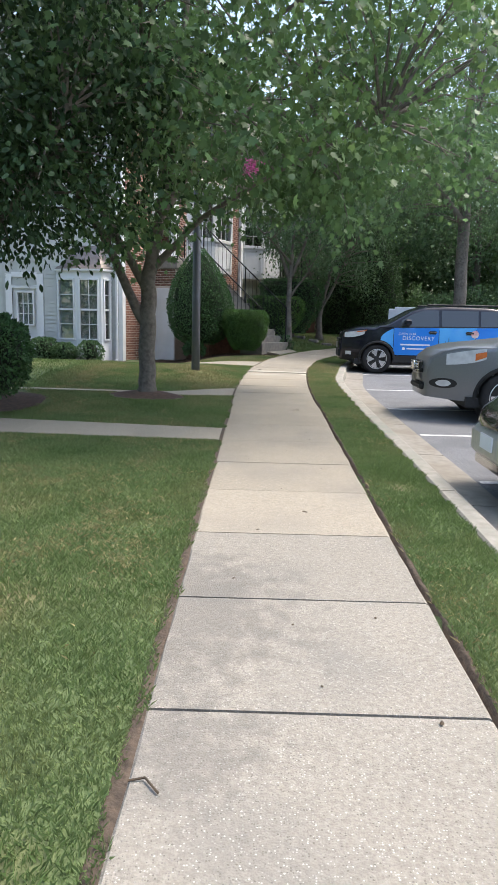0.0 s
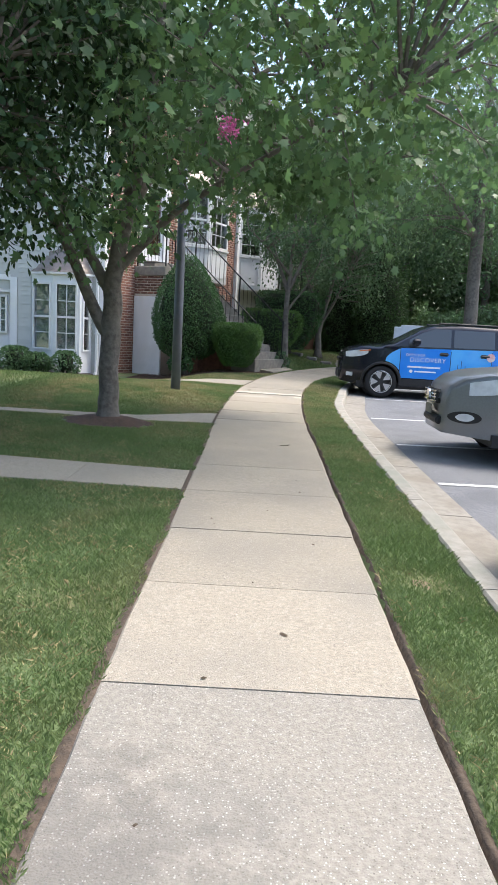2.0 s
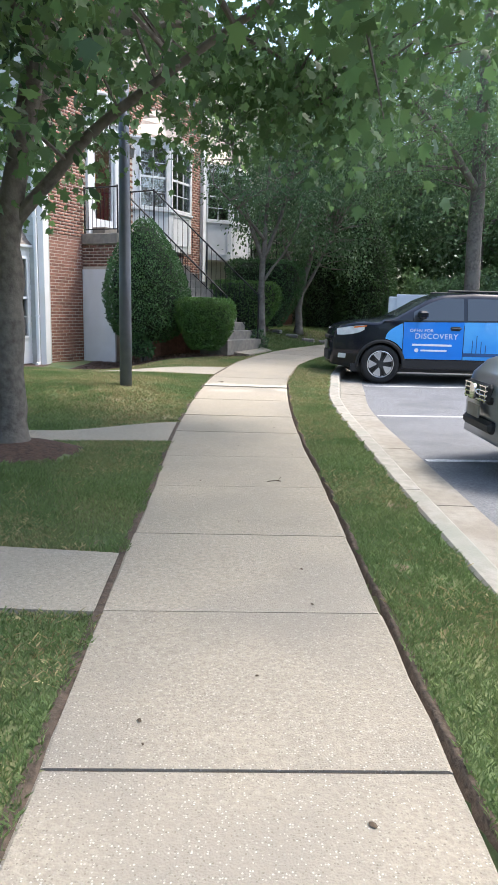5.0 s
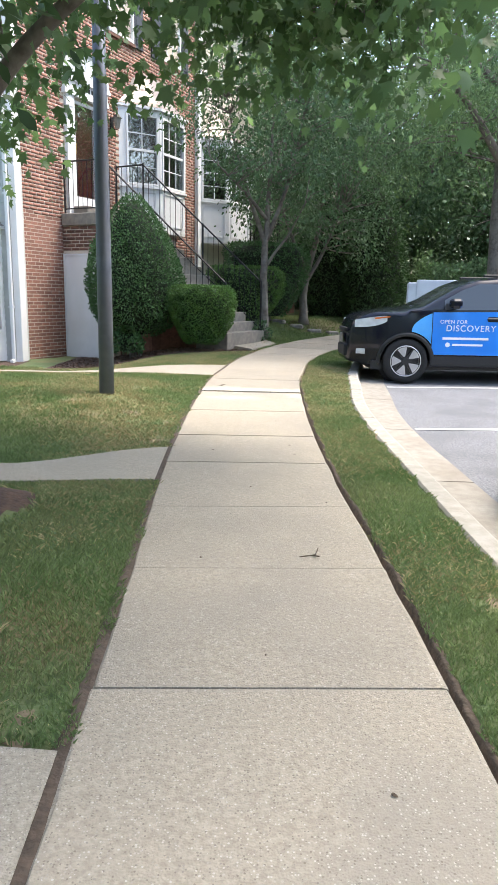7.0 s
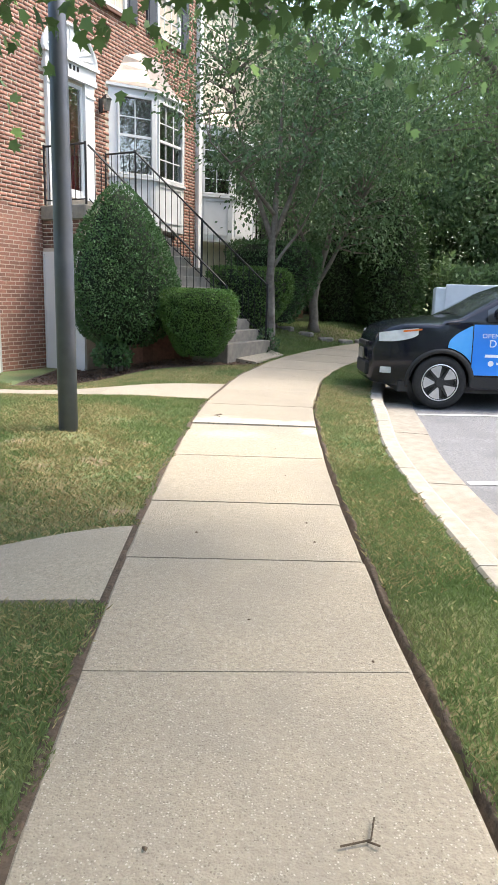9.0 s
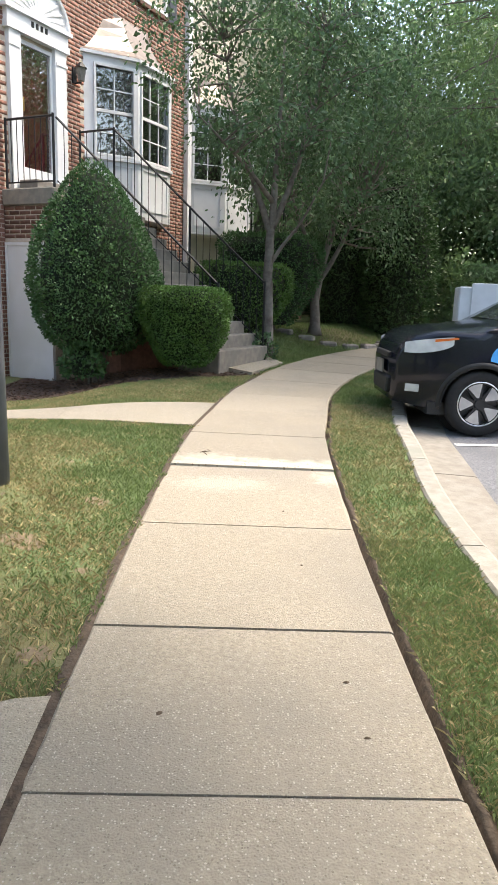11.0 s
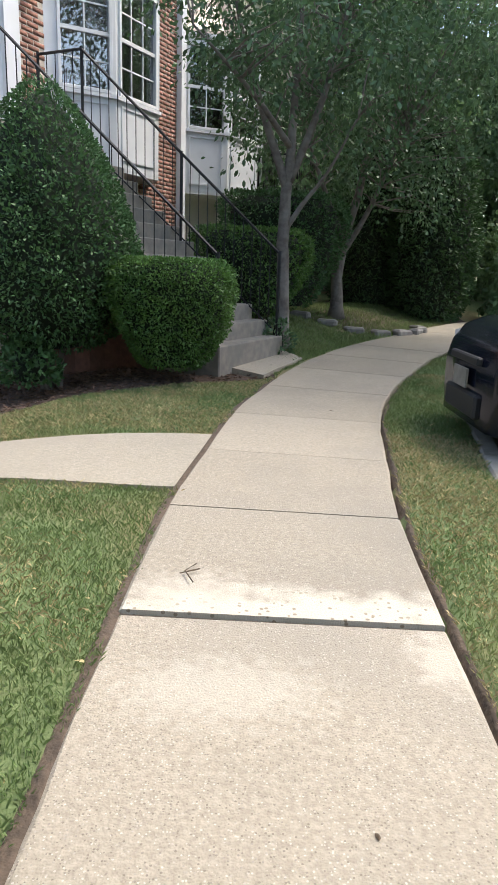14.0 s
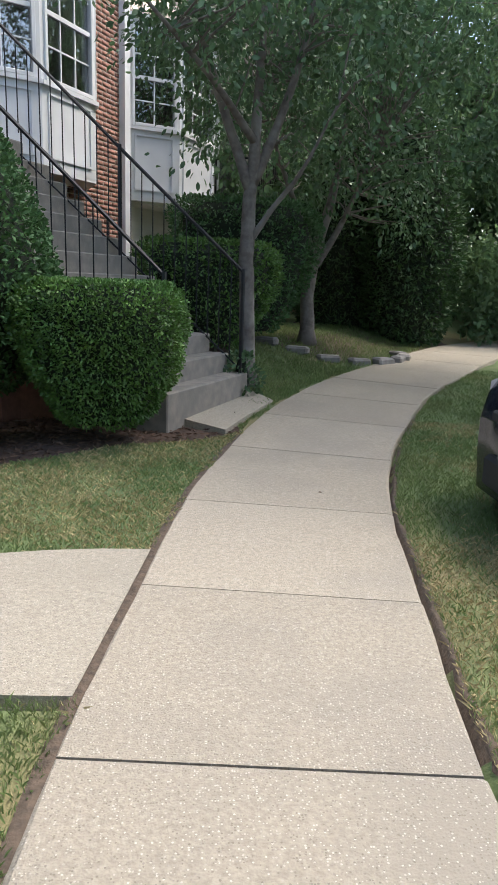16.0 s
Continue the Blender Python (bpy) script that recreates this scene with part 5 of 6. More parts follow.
shrub("round_shrub", -3.50, 7.95, 0.45, 0.90, 0.60, "dark clipped round shrub on the lawn", lambda t: np.interp(t, [0, 0.2, 0.6, 0.85, 1.0], [0.55, 0.8, 1.0, 0.9, 0.5]), 7000, 0.05, M_HOLLY, 7)
for k, (x, y, r, h) in enumerate([(-6.25, 18.3, 0.42, 0.55), (-5.75, 18.35, 0.33, 0.42), (-5.0, 18.25, 0.33, 0.5)]):
    shrub("foundation_shrub", x, y, 0.22, h, r, "small loose shrub by the house wall", lambda t: np.interp(t, [0, 0.3, 0.7, 1.0], [0.5, 0.9, 1.0, 0.5]), 700 if k == 2 else 1300, 0.075, M_LEAF2, 20 + k, stem=(k == 2), core=0.55)
shrub("ivy_sprouts", -2.3, 18.75, 0.45, 0.42, 0.28, "sprouting leaves at the shrub's foot", lambda t: np.interp(t, [0, 0.4, 1.0], [0.8, 1.0, 0.4]), 900, 0.07, M_HOLLY, 31, stem=False, core=0.6)
shrub("foundation_shrub", 0.2, 20.95, 0.55, 0.4, 0.2, "small leafy plant beside the bottom step", lambda t: np.interp(t, [0, 0.4, 1.0], [0.8, 1.0, 0.4]), 250, 0.07, M_LEAF2, 32, stem=False, core=0.4)
arb = lambda t: np.interp(t, [0, 0.1, 0.35, 0.7, 0.9, 1.0], [0.7, 0.9, 1.0, 0.75, 0.4, 0.05])
shrub("arborvitae", 3.55, 27.0, 0.7, 4.3, 0.95, "tall dense arborvitae beside the sidewalk", arb, 16000, 0.12, M_ARB, 8, tmpl=SLIM, tf=SLIM_F)
shrub("arborvitae", 2.5, 27.6, 0.7, 4.6, 0.95, "tall dense arborvitae beside the sidewalk", arb, 14000, 0.12, M_ARB, 9, tmpl=SLIM, tf=SLIM_F)

# ---- turf ----
BARE = [(-1.52, 13.35, 0.26), (-1.22, 12.75, 0.16), (-1.55, 12.45, 0.15), (-0.98, 13.5, 0.12), (-1.35, 14.2, 0.16), (-0.85, 12.5, 0.10), (-0.78, 7.93, 0.12), (-0.85, 11.75, 0.16), (1.02, 8.8, 0.12), (0.85, 7.7, 0.10), (0.98, 5.4, 0.16), (1.05, 12.2, 0.12), (-1.9, 13.1, 0.2)]
for bx, by, br in BARE:
    bm = bmesh.new()
    n = 14
    rr = random.Random(int(bx * 100))
    ring = []
    for k in range(n):
        a = k * math.tau / n
        q = br * rr.uniform(0.85, 1.3)
        x, y = bx + q * math.cos(a), by + q * math.sin(a)
        ring.append(bm.verts.new((x, y, float(lawn([x], [y])[0]) - 0.012)))
    mid = bm.verts.new((bx, by, float(lawn([bx], [by])[0]) + 0.007))
    for k in range(n):
        bm.faces.new((ring[k], ring[(k + 1) % n], mid))
    tagged(part("bare_patch", bm, M_BARE, smooth=True), "patch of bare tan soil in the lawn", "soil", kind="structure")
def grass(name, x0, x1, y0, y1, density, height, seed, material, keep=None, label="", lean=0.5):
    rng = np.random.default_rng(seed)
    n = int((x1 - x0) * (y1 - y0) * density)
    P = np.stack([rng.uniform(x0, x1, n), rng.uniform(y0, y1, n)], -1)
    dw = line_dist(WALK, P[:, 0], P[:, 1])
    dk = line_dist(KERB, P[:, 0], P[:, 1])
    hh = HALF(P[:, 1])
    edge = 0.012 + 0.018 * np.sin(P[:, 1] * 7 + 1) + 0.012 * np.sin(P[:, 1] * 19)
    ok = ((dw < -hh - edge) | (dw > hh + 0.036 + 0.5 * edge)) & (dk < -0.02 + 0.02 * np.sin(P[:, 1] * 13))
    for f in (branch_a, branch_b, branch_c):
        lo, hi = f(P[:, 0])
        ok &= ~((P[:, 0] < 0.3) & (dw < 0) & (P[:, 0] > -8.7) & (P[:, 1] > lo - 0.02) & (P[:, 1] < hi + 0.02))
    ok &= ~(mulch_bed(P[:, 0], P[:, 1]) & (dw < 0))
    ok &= np.hypot(P[:, 0] + 1.87, P[:, 1] - 9.8) > 0.52 + 0.08 * rng.random(n)
    ok &= np.hypot((P[:, 0] + 4.2) / 1.5, P[:, 1] - 8.95) > 0.72 + 0.08 * rng.random(n)
    ok &= ~((P[:, 1] > 17.85) & (P[:, 0] < -3.0))
    for bx, by, br in BARE:
        ok &= (np.hypot(P[:, 0] - bx, P[:, 1] - by) > br * (0.75 + 0.3 * np.sin(9 * np.arctan2(P[:, 1] - by, P[:, 0] - bx)))) | (rng.random(n) < 0.4)
    if keep is not None:
        ok &= keep(P[:, 0], P[:, 1], rng)
    P = P[ok]
    dw = dw[ok]
    z = lawn(P[:, 0], P[:, 1], dw) - 0.004
    n = len(P)
    h = height * rng.uniform(0.45, 1.25, n)
    a = rng.uniform(0, math.tau, n)
    b = rng.uniform(0, math.tau, n)
    w = 0.0014 + 0.0015 * rng.random(n)
    dx, dy = np.cos(a) * w, np.sin(a) * w
    ln = lean * h * rng.random(n) * 1.5
    lx, ly = np.cos(b) * ln, np.sin(b) * ln
    V = np.empty((n, 4, 3))
    V[:, 0] = np.stack([P[:, 0] - dx, P[:, 1] - dy, z], -1)
    V[:, 1] = np.stack([P[:, 0] + dx, P[:, 1] + dy, z], -1)
    V[:, 2] = np.stack([P[:, 0] + dx * 0.6 + lx * 0.35, P[:, 1] + dy * 0.6 + ly * 0.35, z + h * 0.65], -1)
    V[:, 3] = np.stack([P[:, 0] + lx, P[:, 1] + ly, z + h], -1)
    k = (np.arange(n) * 4)[:, None, None]
    F = (k + np.array([(0, 1, 2), (0, 2, 3)])[None]).reshape(-1, 3)
    return tagged(mesh_np(name, V.reshape(-1, 3), F, material), label, "grass", kind="stuff")

def dry(x, y, s=0.9):
    return np.array([noise.noise((float(a) * s, float(b) * s, 3.7)) + 0.45 * noise.noise((float(a) * 3.1, float(b) * 3.1, 8.1)) for a, b in zip(x, y)])
def dry_keep(x, y, rng):
    v = dry(x, y)
    bias = -0.2 + 0.2 * sm(4.5, 6.5, y) + 0.28 * sm(10.5, 12.5, y) + 0.06 * sm(6.5, 9, y) + 0.08 * (x > 0.4) + 0.25 * sm(16.6, 17.4, y) * (x < 0)
    return (v + bias + 0.17 * rng.normal(size=len(x))) > 0.27
def green_keep(x, y, rng):
    return ~dry_keep(x, y, rng) | (rng.random(len(x)) < 0.45)
grass("grass", -3.6, -0.3, 1.0, 10.5, 14000, 0.030, 61, M_BLADE, lean=0.7, label="short green lawn grass")
grass("grass", -4.2, 0.2, 10.5, 19.8, 9500, 0.030, 62, M_BLADE, lean=0.7, keep=green_keep, label="short lawn grass with dry patches")
grass("grass", 0.4, 1.5, 2.0, 13.0, 15000, 0.030, 63, M_BLADE, lean=0.7, label="grass strip between sidewalk and kerb")
grass("grass", 0.2, 4.5, 13.0, 23.5, 7000, 0.032, 64, M_BLADE, lean=0.7, keep=green_keep, label="grass strip between sidewalk and kerb")
grass("grass", 0.0, 4.0, 20.5, 27.0, 1800, 0.06, 65, M_BLADE, keep=lambda x, y, r: line_dist(WALK, x, y) < 0, label="shaded grass beside the sidewalk")
grass("grass", -9.0, -3.6, 4.0, 17.9, 1000, 0.06, 66, M_BLADE, label="short green lawn grass")
grass("dry_grass", -4.0, 0.2, 1.0, 19.8, 5200, 0.028, 67, M_STRAW, keep=dry_keep, label="straw-coloured dry grass in patches", lean=1.2)
grass("dry_grass", 0.2, 2.6, 2.0, 20.0, 5200, 0.028, 68, M_STRAW, keep=dry_keep, label="straw-coloured dry grass in patches", lean=1.2)

# ---- street lamp pole ----
pole = thing("street_lamp", pose(-1.63, 13.55, 0.36), "dark painted metal lamp pole standing in the lawn", "street lamp")
bm = bmesh.new()
tube(bm, [(0, 0, -0.1), (0, 0, 1.5), (0, 0, 3.0), (0, 0, 4.6)], (0.082, 0.078, 0.07, 0.06), 20)
part("shaft", bm, M_POLE, pole, smooth=True)
bm = bmesh.new()
bmesh.ops.create_cone(bm, segments=12, radius1=0.12, radius2=0.2, depth=0.35, cap_ends=True, matrix=Matrix.Translation((0, 0, 4.8)))
part("lantern", bm, mat("lamp_glass", (0.5, 0.5, 0.48), scale=6, rough=0.3), pole)
bm = bmesh.new()
bmesh.ops.create_cone(bm, segments=12, radius1=0.24, radius2=0.04, depth=0.16, cap_ends=True, matrix=Matrix.Translation((0, 0, 5.06)))
part("cap", bm, M_POLE, pole)

# ---- parked vehicles ----
def build_car(name, m, label, L, W, H, top, belt, axle_f, wb, r, paint, sill=0.30, glass_x=(1.25, 4.0), pillars=(), rim="spokes", cladding=True, tumble=0.17, tf=0.30, tr=0.16, wind=(1.1, 1.8), lamp=None, bow_k=0.15, group="parked cars"):
    """A car: nose at x = 0, tail at x = L, y across, z up from the ground. top: (x, z) of the roofline."""
    car = thing(name, m, label, "car", group)
    tx, tz_ = np.array(top).T
    T = lambda x: float(np.interp(x, tx, tz_))
    B = lambda x: min(T(x), belt + 0.02 * (x - 1.2))
    def bow(x, y):
        return x - bow_k * (1 - (2 * y / W) ** 2) * max(0.0, 1 - x / 0.6) ** 1.5
    def hw(x, z):
        w = W / 2 * (1 - tf * max(0.0, (0.9 - x) / 0.9) ** 2.2 - tr * max(0.0, (x - L + 0.6) / 0.6) ** 2.2)
        w *= 1 - 0.10 * max(0.0, 1 - x / 0.5) * max(0.0, (0.55 - z) / 0.3)
        if z <= belt:
            k = (z - 0.62) / 0.62
            w *= 1 - 0.055 * k * k
        else:
            w *= 0.985 * (1 - tumble * (z - belt) / (H - belt))
        return w
    Z0 = lambda x: sill - 0.07 + 0.04 * max(0.0, 1 - x / 0.5) ** 2 + 0.12 * max(0.0, (x - L + 0.5) / 0.5) ** 2
    xs = np.unique(np.concatenate([np.linspace(0, L, 90), [0.03, 0.07, 0.12]]))
    axles = (axle_f, axle_f + wb)
    bm = bmesh.new()
    rows = []
    for x in xs:
        z0, b, t = Z0(x), B(x), T(x)
        b = max(b, z0 + 0.2)
        t = max(t, b)
        sec = []
        for k in range(13):
            z = z0 + (b - 0.025 - z0) * k / 12
            sec.append((hw(x, z), z))
        for k in range(1, 6):
            z = b + (t - 0.05 - b) * k / 5 if t > b + 0.06 else b - 0.025 + 0.02 * k / 5
            sec.append((hw(x, z) - 0.012 * k * (t <= b + 0.06), z))
        we, ze = sec[-1]
        for k in range(1, 6):
            y = we * (1 - k / 5)
            sec.append((y, t - (t - ze) * (y / we) ** 3))
        rows.append((x, [bm.verts.new((bow(x, y), -y, z)) for y, z in sec], [bm.verts.new((bow(x, y), y, z)) if y > 1e-6 else None for y, z in sec]))
    for (xa, a, a2), (xb, b, b2) in zip(rows, rows[1:]):
        for side, sa, sb in ((0, a, b), (1, a2, b2)):
            for k in range(len(a) - 1):
                q = [sa[k] or a[k], sa[k + 1] or a[k + 1], sb[k + 1] or b[k + 1], sb[k] or b[k]]
                c = sum((v.co for v in q), Vector()) / 4
                if k < 12 and any(math.hypot(c.x - ax, c.z - r) < r + 0.045 for ax in axles):
                    continue
                bm.faces.new(q)
    for x, a, a2 in (rows[0], rows[-1]):
        bm.faces.new(a + [v for v in a2[::-1] if v])
    bm.faces.new([v for row in (rows[0], rows[-1]) for v in ((row[1][0], row[2][0]) if row is rows[0] else (row[2][0], row[1][0]))])
    body = part("body", bm, paint, car, smooth=True)
    def side(nm, x0, x1, lo, hi, material, off=0.004, n=24, k=6, parent=car, label="", sgn=-1):
        bm = bmesh.new()
        g = [[bm.verts.new((bow(x, hw(x, z)) - off * max(0.0, 1 - x / 0.5), sgn * (hw(x, z) + off), z)) for z in np.linspace(lo(x), max(hi(x), lo(x) + 0.002), k)] for x in np.linspace(x0, x1, n)]
        for a, b in zip(g, g[1:]):
            for i in range(k - 1):
                bm.faces.new((a[i], a[i + 1], b[i + 1], b[i]))
        return part(nm, bm, material, parent, label, smooth=True)
    # glass
    gx0, gx1 = glass_x
    for sgn in (-1, 1):
        edges = [gx0, *pillars, gx1]
        for a, b in zip(edges, edges[1:]):
            side("side_window", a + 0.03, b - 0.03, lambda x: B(x) + 0.02, lambda x: max(B(x) + 0.025, min(T(x) - 0.09, H - 0.13)), M_CARGLASS, 0.005, sgn=sgn)
    bm = bmesh.new()
    g = []
    for x in np.linspace(wind[0], wind[1], 10):
        t = T(x)
        w = hw(x, t - 0.06) * 0.90
        g.append([bm.verts.new((x, w * v, t + 0.006 - 0.05 * abs(v) ** 3)) for v in np.linspace(-1, 1, 9)])
    for a, b in zip(g, g[1:]):
        for i in range(8):
            bm.faces.new((a[i], a[i + 1], b[i + 1], b[i]))
    part("windshield", bm, M_CARGLASS, car, smooth=True)
    # sills and arches
    for sgn in (-1, 1):
        if cladding:
            side("sill_trim", axle_f + r + 0.05, axle_f + wb - r - 0.05, lambda x: sill - 0.05, lambda x: sill + 0.09, M_TRIM, 0.012, sgn=sgn)
        for ax in axles:
            bm = bmesh.new()
            ring = []
            for a in np.linspace(-0.12, math.pi + 0.12, 25):
                row = []
                for rr, off in ((r + 0.03, -0.05), (r + 0.032, 0.012), (r + 0.085, 0.012), (r + 0.09, -0.01)):
                    x, z = ax + rr * math.cos(a), r + rr * math.sin(a)
                    row.append(bm.verts.new((x, sgn * (hw(x, z) + off), z)))
                ring.append(row)
            for a, b in zip(ring, ring[1:]):
                for i in range(3):
                    bm.faces.new((a[i], a[i + 1], b[i + 1], b[i]))
            part("wheel_arch", bm, M_TRIM if cladding else paint, car, smooth=True)
            bm = bmesh.new()
            for a, b in zip(np.linspace(0, math.pi, 13), np.linspace(0, math.pi, 13)[1:]):
                bm.faces.new([bm.verts.new((ax + (r + 0.05) * math.cos(v), sgn * y, r + (r + 0.05) * math.sin(v))) for v, y in ((a, W / 2 - 0.03), (b, W / 2 - 0.03), (b, W / 2 - 0.3), (a, W / 2 - 0.3))])
            bm.faces.new([bm.verts.new((ax + (r + 0.05) * math.cos(v), sgn * (W / 2 - 0.3), r + (r + 0.05) * math.sin(v))) for v in np.linspace(0, math.tau, 20, endpoint=False)])
            part("arch_liner", bm, M_TRIM, car)
            wheel(car, ax, sgn * (W / 2 - 0.115), r, sgn, rim)
    for sgn in (-1, 1):   # mirrors
        mx, mz = wind[0] + 0.38, belt + 0.10
        bm = boxes((mx - 0.07, sgn * (W / 2 + 0.02), mz - 0.05, mx + 0.09, sgn * (W / 2 + 0.20), mz + 0.09), bevel=0.035)
        part("mirror", bm, paint, car)
        part("mirror_foot", boxes((mx, sgn * (W / 2 - 0.06), mz - 0.05, mx + 0.06, sgn * (W / 2 + 0.04), mz - 0.01)), M_TRIM, car)
    part("underside", boxes((0.3, -W / 2 + 0.12, 0.2, L - 0.3, W / 2 - 0.12, sill)), M_TRIM, car)
    return car, side, hw, T, B

def wheel(car, ax, y, r, sgn, style):
    w = part("wheel", ring_mesh([(0.62 * r, 0.10), (0.93 * r, 0.11), (r, 0.075), (r, -0.075), (0.93 * r, -0.11), (0.62 * r, -0.10)]), M_TYRE, car, "black tyre", smooth=True, m=pose(ax, y, r))
    part("rim", ring_mesh([(0.66 * r, sgn * -0.095), (0.69 * r, 0.105 * sgn), (0.64 * r, 0.10 * sgn), (0.60 * r, 0.03 * sgn), (0.60 * r, -0.09 * sgn)]), M_RIM, w, "alloy rim", smooth=True)
    bm = bmesh.new()
    bmesh.ops.create_cone(bm, segments=28, radius1=0.61 * r, radius2=0.61 * r, depth=0.02, cap_ends=True, matrix=Matrix.Translation((0, 0.03 * sgn, 0)) @ pose(0, 0, 0, 90))
    part("brake_disc", bm, M_RIMD, w)
    n = 5 if style == "wide" else 6
    for k in range(n):
        a = k * math.tau / n + math.pi / 2 + (math.pi if style == "wide" else 0)
        bm = bmesh.new()
        if style == "wide":
            for hwid0, hwid1, yy, mt in ((0.05, 0.11, 0.085, 0),):
                pts = [(-0.03, 0.2), (0.03, 0.2), (0.25, 0.63), (-0.25, 0.63)]
                v = [[bm.verts.new((px * r, sgn * q, pz * r)) for px, pz in pts] for q in (0.10, 0.06)]
                bm.faces.new(v[0]); bm.faces.new(v[1][::-1])
                for i in range(4):
                    bm.faces.new((v[0][i], v[0][(i + 1) % 4], v[1][(i + 1) % 4], v[1][i]))
        else:
            box(bm, -0.06 * r, min(sgn * 0.06, sgn * 0.10), 0.1 * r, 0.06 * r, max(sgn * 0.06, sgn * 0.10), 0.64 * r, 0.005)
        part("spoke", bm, M_RIM, w, m=pose(0, 0, 0, 0, math.degrees(a), 0))
        if style == "wide":
            for off in (-0.30, 0.30):
                bm = boxes((-0.055 * r, min(sgn * 0.055, sgn * 0.095), 0.15 * r, 0.055 * r, max(sgn * 0.055, sgn * 0.095), 0.62 * r))
                part("dark_spoke", bm, M_RIMD, w, m=pose(0, 0, 0, 0, math.degrees(a + off * 1.15), 0))
    bm = bmesh.new()
    bmesh.ops.create_cone(bm, segments=16, radius1=0.17 * r, radius2=0.15 * r, depth=0.03, cap_ends=True, matrix=Matrix.Translation((0, 0.095 * sgn, 0)) @ pose(0, 0, 0, 90))
    part("hub", bm, M_RIMD, w)

def ring_mesh(profile, seg=36):
    """Turned about the y axis: (radius, y) points."""
    bm = bmesh.new()
    rows = [[bm.verts.new((r * math.cos(a), y, r * math.sin(a))) for r, y in profile] for a in np.linspace(0, math.tau, seg, endpoint=False)]
    n = len(profile)
    for i in range(seg):
        a, b = rows[i], rows[(i + 1) % seg]
        for k in range(n):
            bm.faces.new((a[k], a[(k + 1) % n], b[(k + 1) % n], b[k]))
    return bm

def lettering(text, size, m, material, parent):
    cu = bpy.data.curves.new("lettering", "FONT")
    cu.body, cu.size, cu.extrude, cu.space_character = text, size, 0.002, 1.12
    tmp = bpy.data.objects.new("lettering", cu)
    scene.collection.objects.link(tmp)
    bpy.context.view_layer.update()
    me = bpy.data.meshes.new_from_object(tmp.evaluated_get(bpy.context.evaluated_depsgraph_get()))
    bpy.data.objects.remove(tmp)
    me.materials.clear()
    me.materials.append(material)
    ob = new("lettering", me)
    ob.parent = parent
    ob.matrix_basis = m
    return ob

# boxy crossover with a blue advertising wrap
GZ = lambda y: float(plane(y)) - 0.15
NX, NY, NW = 1.48, 17.2, 1.80
suv, side, hw, T, B = build_car("crossover_car", pose(NX, NY, GZ(16.6)), "black boxy crossover with bright blue advertising wrap on its doors", 4.14, NW, 1.61,
    [(0, 0.74), (0.04, 0.88), (0.14, 0.99), (0.4, 1.07), (0.95, 1.14), (1.04, 1.16), (1.6, 1.48), (1.85, 1.57), (2.4, 1.61), (3.3, 1.595), (3.85, 1.54), (4.0, 1.25), (4.08, 1.0), (4.14, 0.7)],
    1.07, 0.80, 2.60, 0.335, M_NAVY, sill=0.33, glass_x=(1.30, 3.9), pillars=(2.22, 3.12), rim="wide", wind=(1.06, 1.62), tf=0.36, bow_k=0.02)
arch = lambda x, r_=0.44: math.sqrt(max(0.0, r_ * r_ - (x - 0.80) ** 2))
side("door_wrap", 1.16, 2.20, lambda x: 0.44, lambda x: B(x) - 0.01, M_BLUE, 0.006, label="bright blue vinyl with white lettering")
side("fender_wrap", 0.86, 1.16, lambda x: max(0.44, 0.335 + arch(x)), lambda x: min(B(x) - 0.03, 0.79 + 0.26 * math.sqrt(max(0, x - 0.86) / 0.30)), M_BLUE2, 0.006)
side("rear_door_wrap", 2.20, 3.05, lambda x: 0.44, lambda x: B(x) - 0.01, M_BLUE2, 0.006, label="light blue vinyl with a faint waterside print")
side("quarter_wrap", 3.05, 4.05, lambda x: max(0.44, 0.335 + math.sqrt(max(0.0, 0.44 ** 2 - (x - 3.41) ** 2))), lambda x: B(x) - 0.01, M_BLUE, 0.006)
for x in (2.20, 3.04, 1.16):
    side("door_gap", x - 0.006, x + 0.006, lambda q: 0.42, lambda q: B(q) + 0.0, M_TRIM, 0.0075, n=2)
for x in (1.98, 2.82):
    yy = -hw(x, 0.97)
    part("door_handle", boxes((x - 0.02, yy - 0.045, 0.955, x + 0.17, yy - 0.008, 0.99), bevel=0.012), M_TRIM, suv)
    part("handle_cup", boxes((x, yy - 0.009, 0.93, x + 0.15, yy - 0.004, 1.005)), M_TRIM, suv)
face = lambda x, z: pose(x, -hw(x + 0.3, z) - 0.011, z, 90, 0, 0)
lettering("OPEN FOR", 0.078, face(1.27, 0.90), M_TEXT, suv)
lettering("DISCOVERY", 0.128, face(1.36, 0.79), M_TEXT, suv)
part("text_bar", boxes((1.32, -hw(1.7, 0.69) - 0.012, 0.665, 2.0, -hw(1.7, 0.69) - 0.007, 0.70)), M_TEXT, suv, "white bar of small print")
part("text_bar", boxes((1.47, -hw(1.7, 0.6) - 0.012, 0.575, 1.92, -hw(1.7, 0.6) - 0.007, 0.605)), M_TEXT, suv)
bm = bmesh.new()
bmesh.ops.create_cone(bm, segments=16, radius1=0.035, radius2=0.035, depth=0.006, cap_ends=True, matrix=pose(1.40, -hw(1.6, 0.59) - 0.010, 0.59, 90))
part("round_mark", bm, M_TEXT, suv)
bm = bmesh.new()   # pale masts of the printed view
for x, h in ((2.35, 0.22), (2.42, 0.30), (2.5, 0.2), (2.58, 0.14)):
    box(bm, x, -hw(x, 0.7) - 0.010, 0.56, x + 0.012, -hw(x, 0.7) - 0.0068, 0.56 + h)
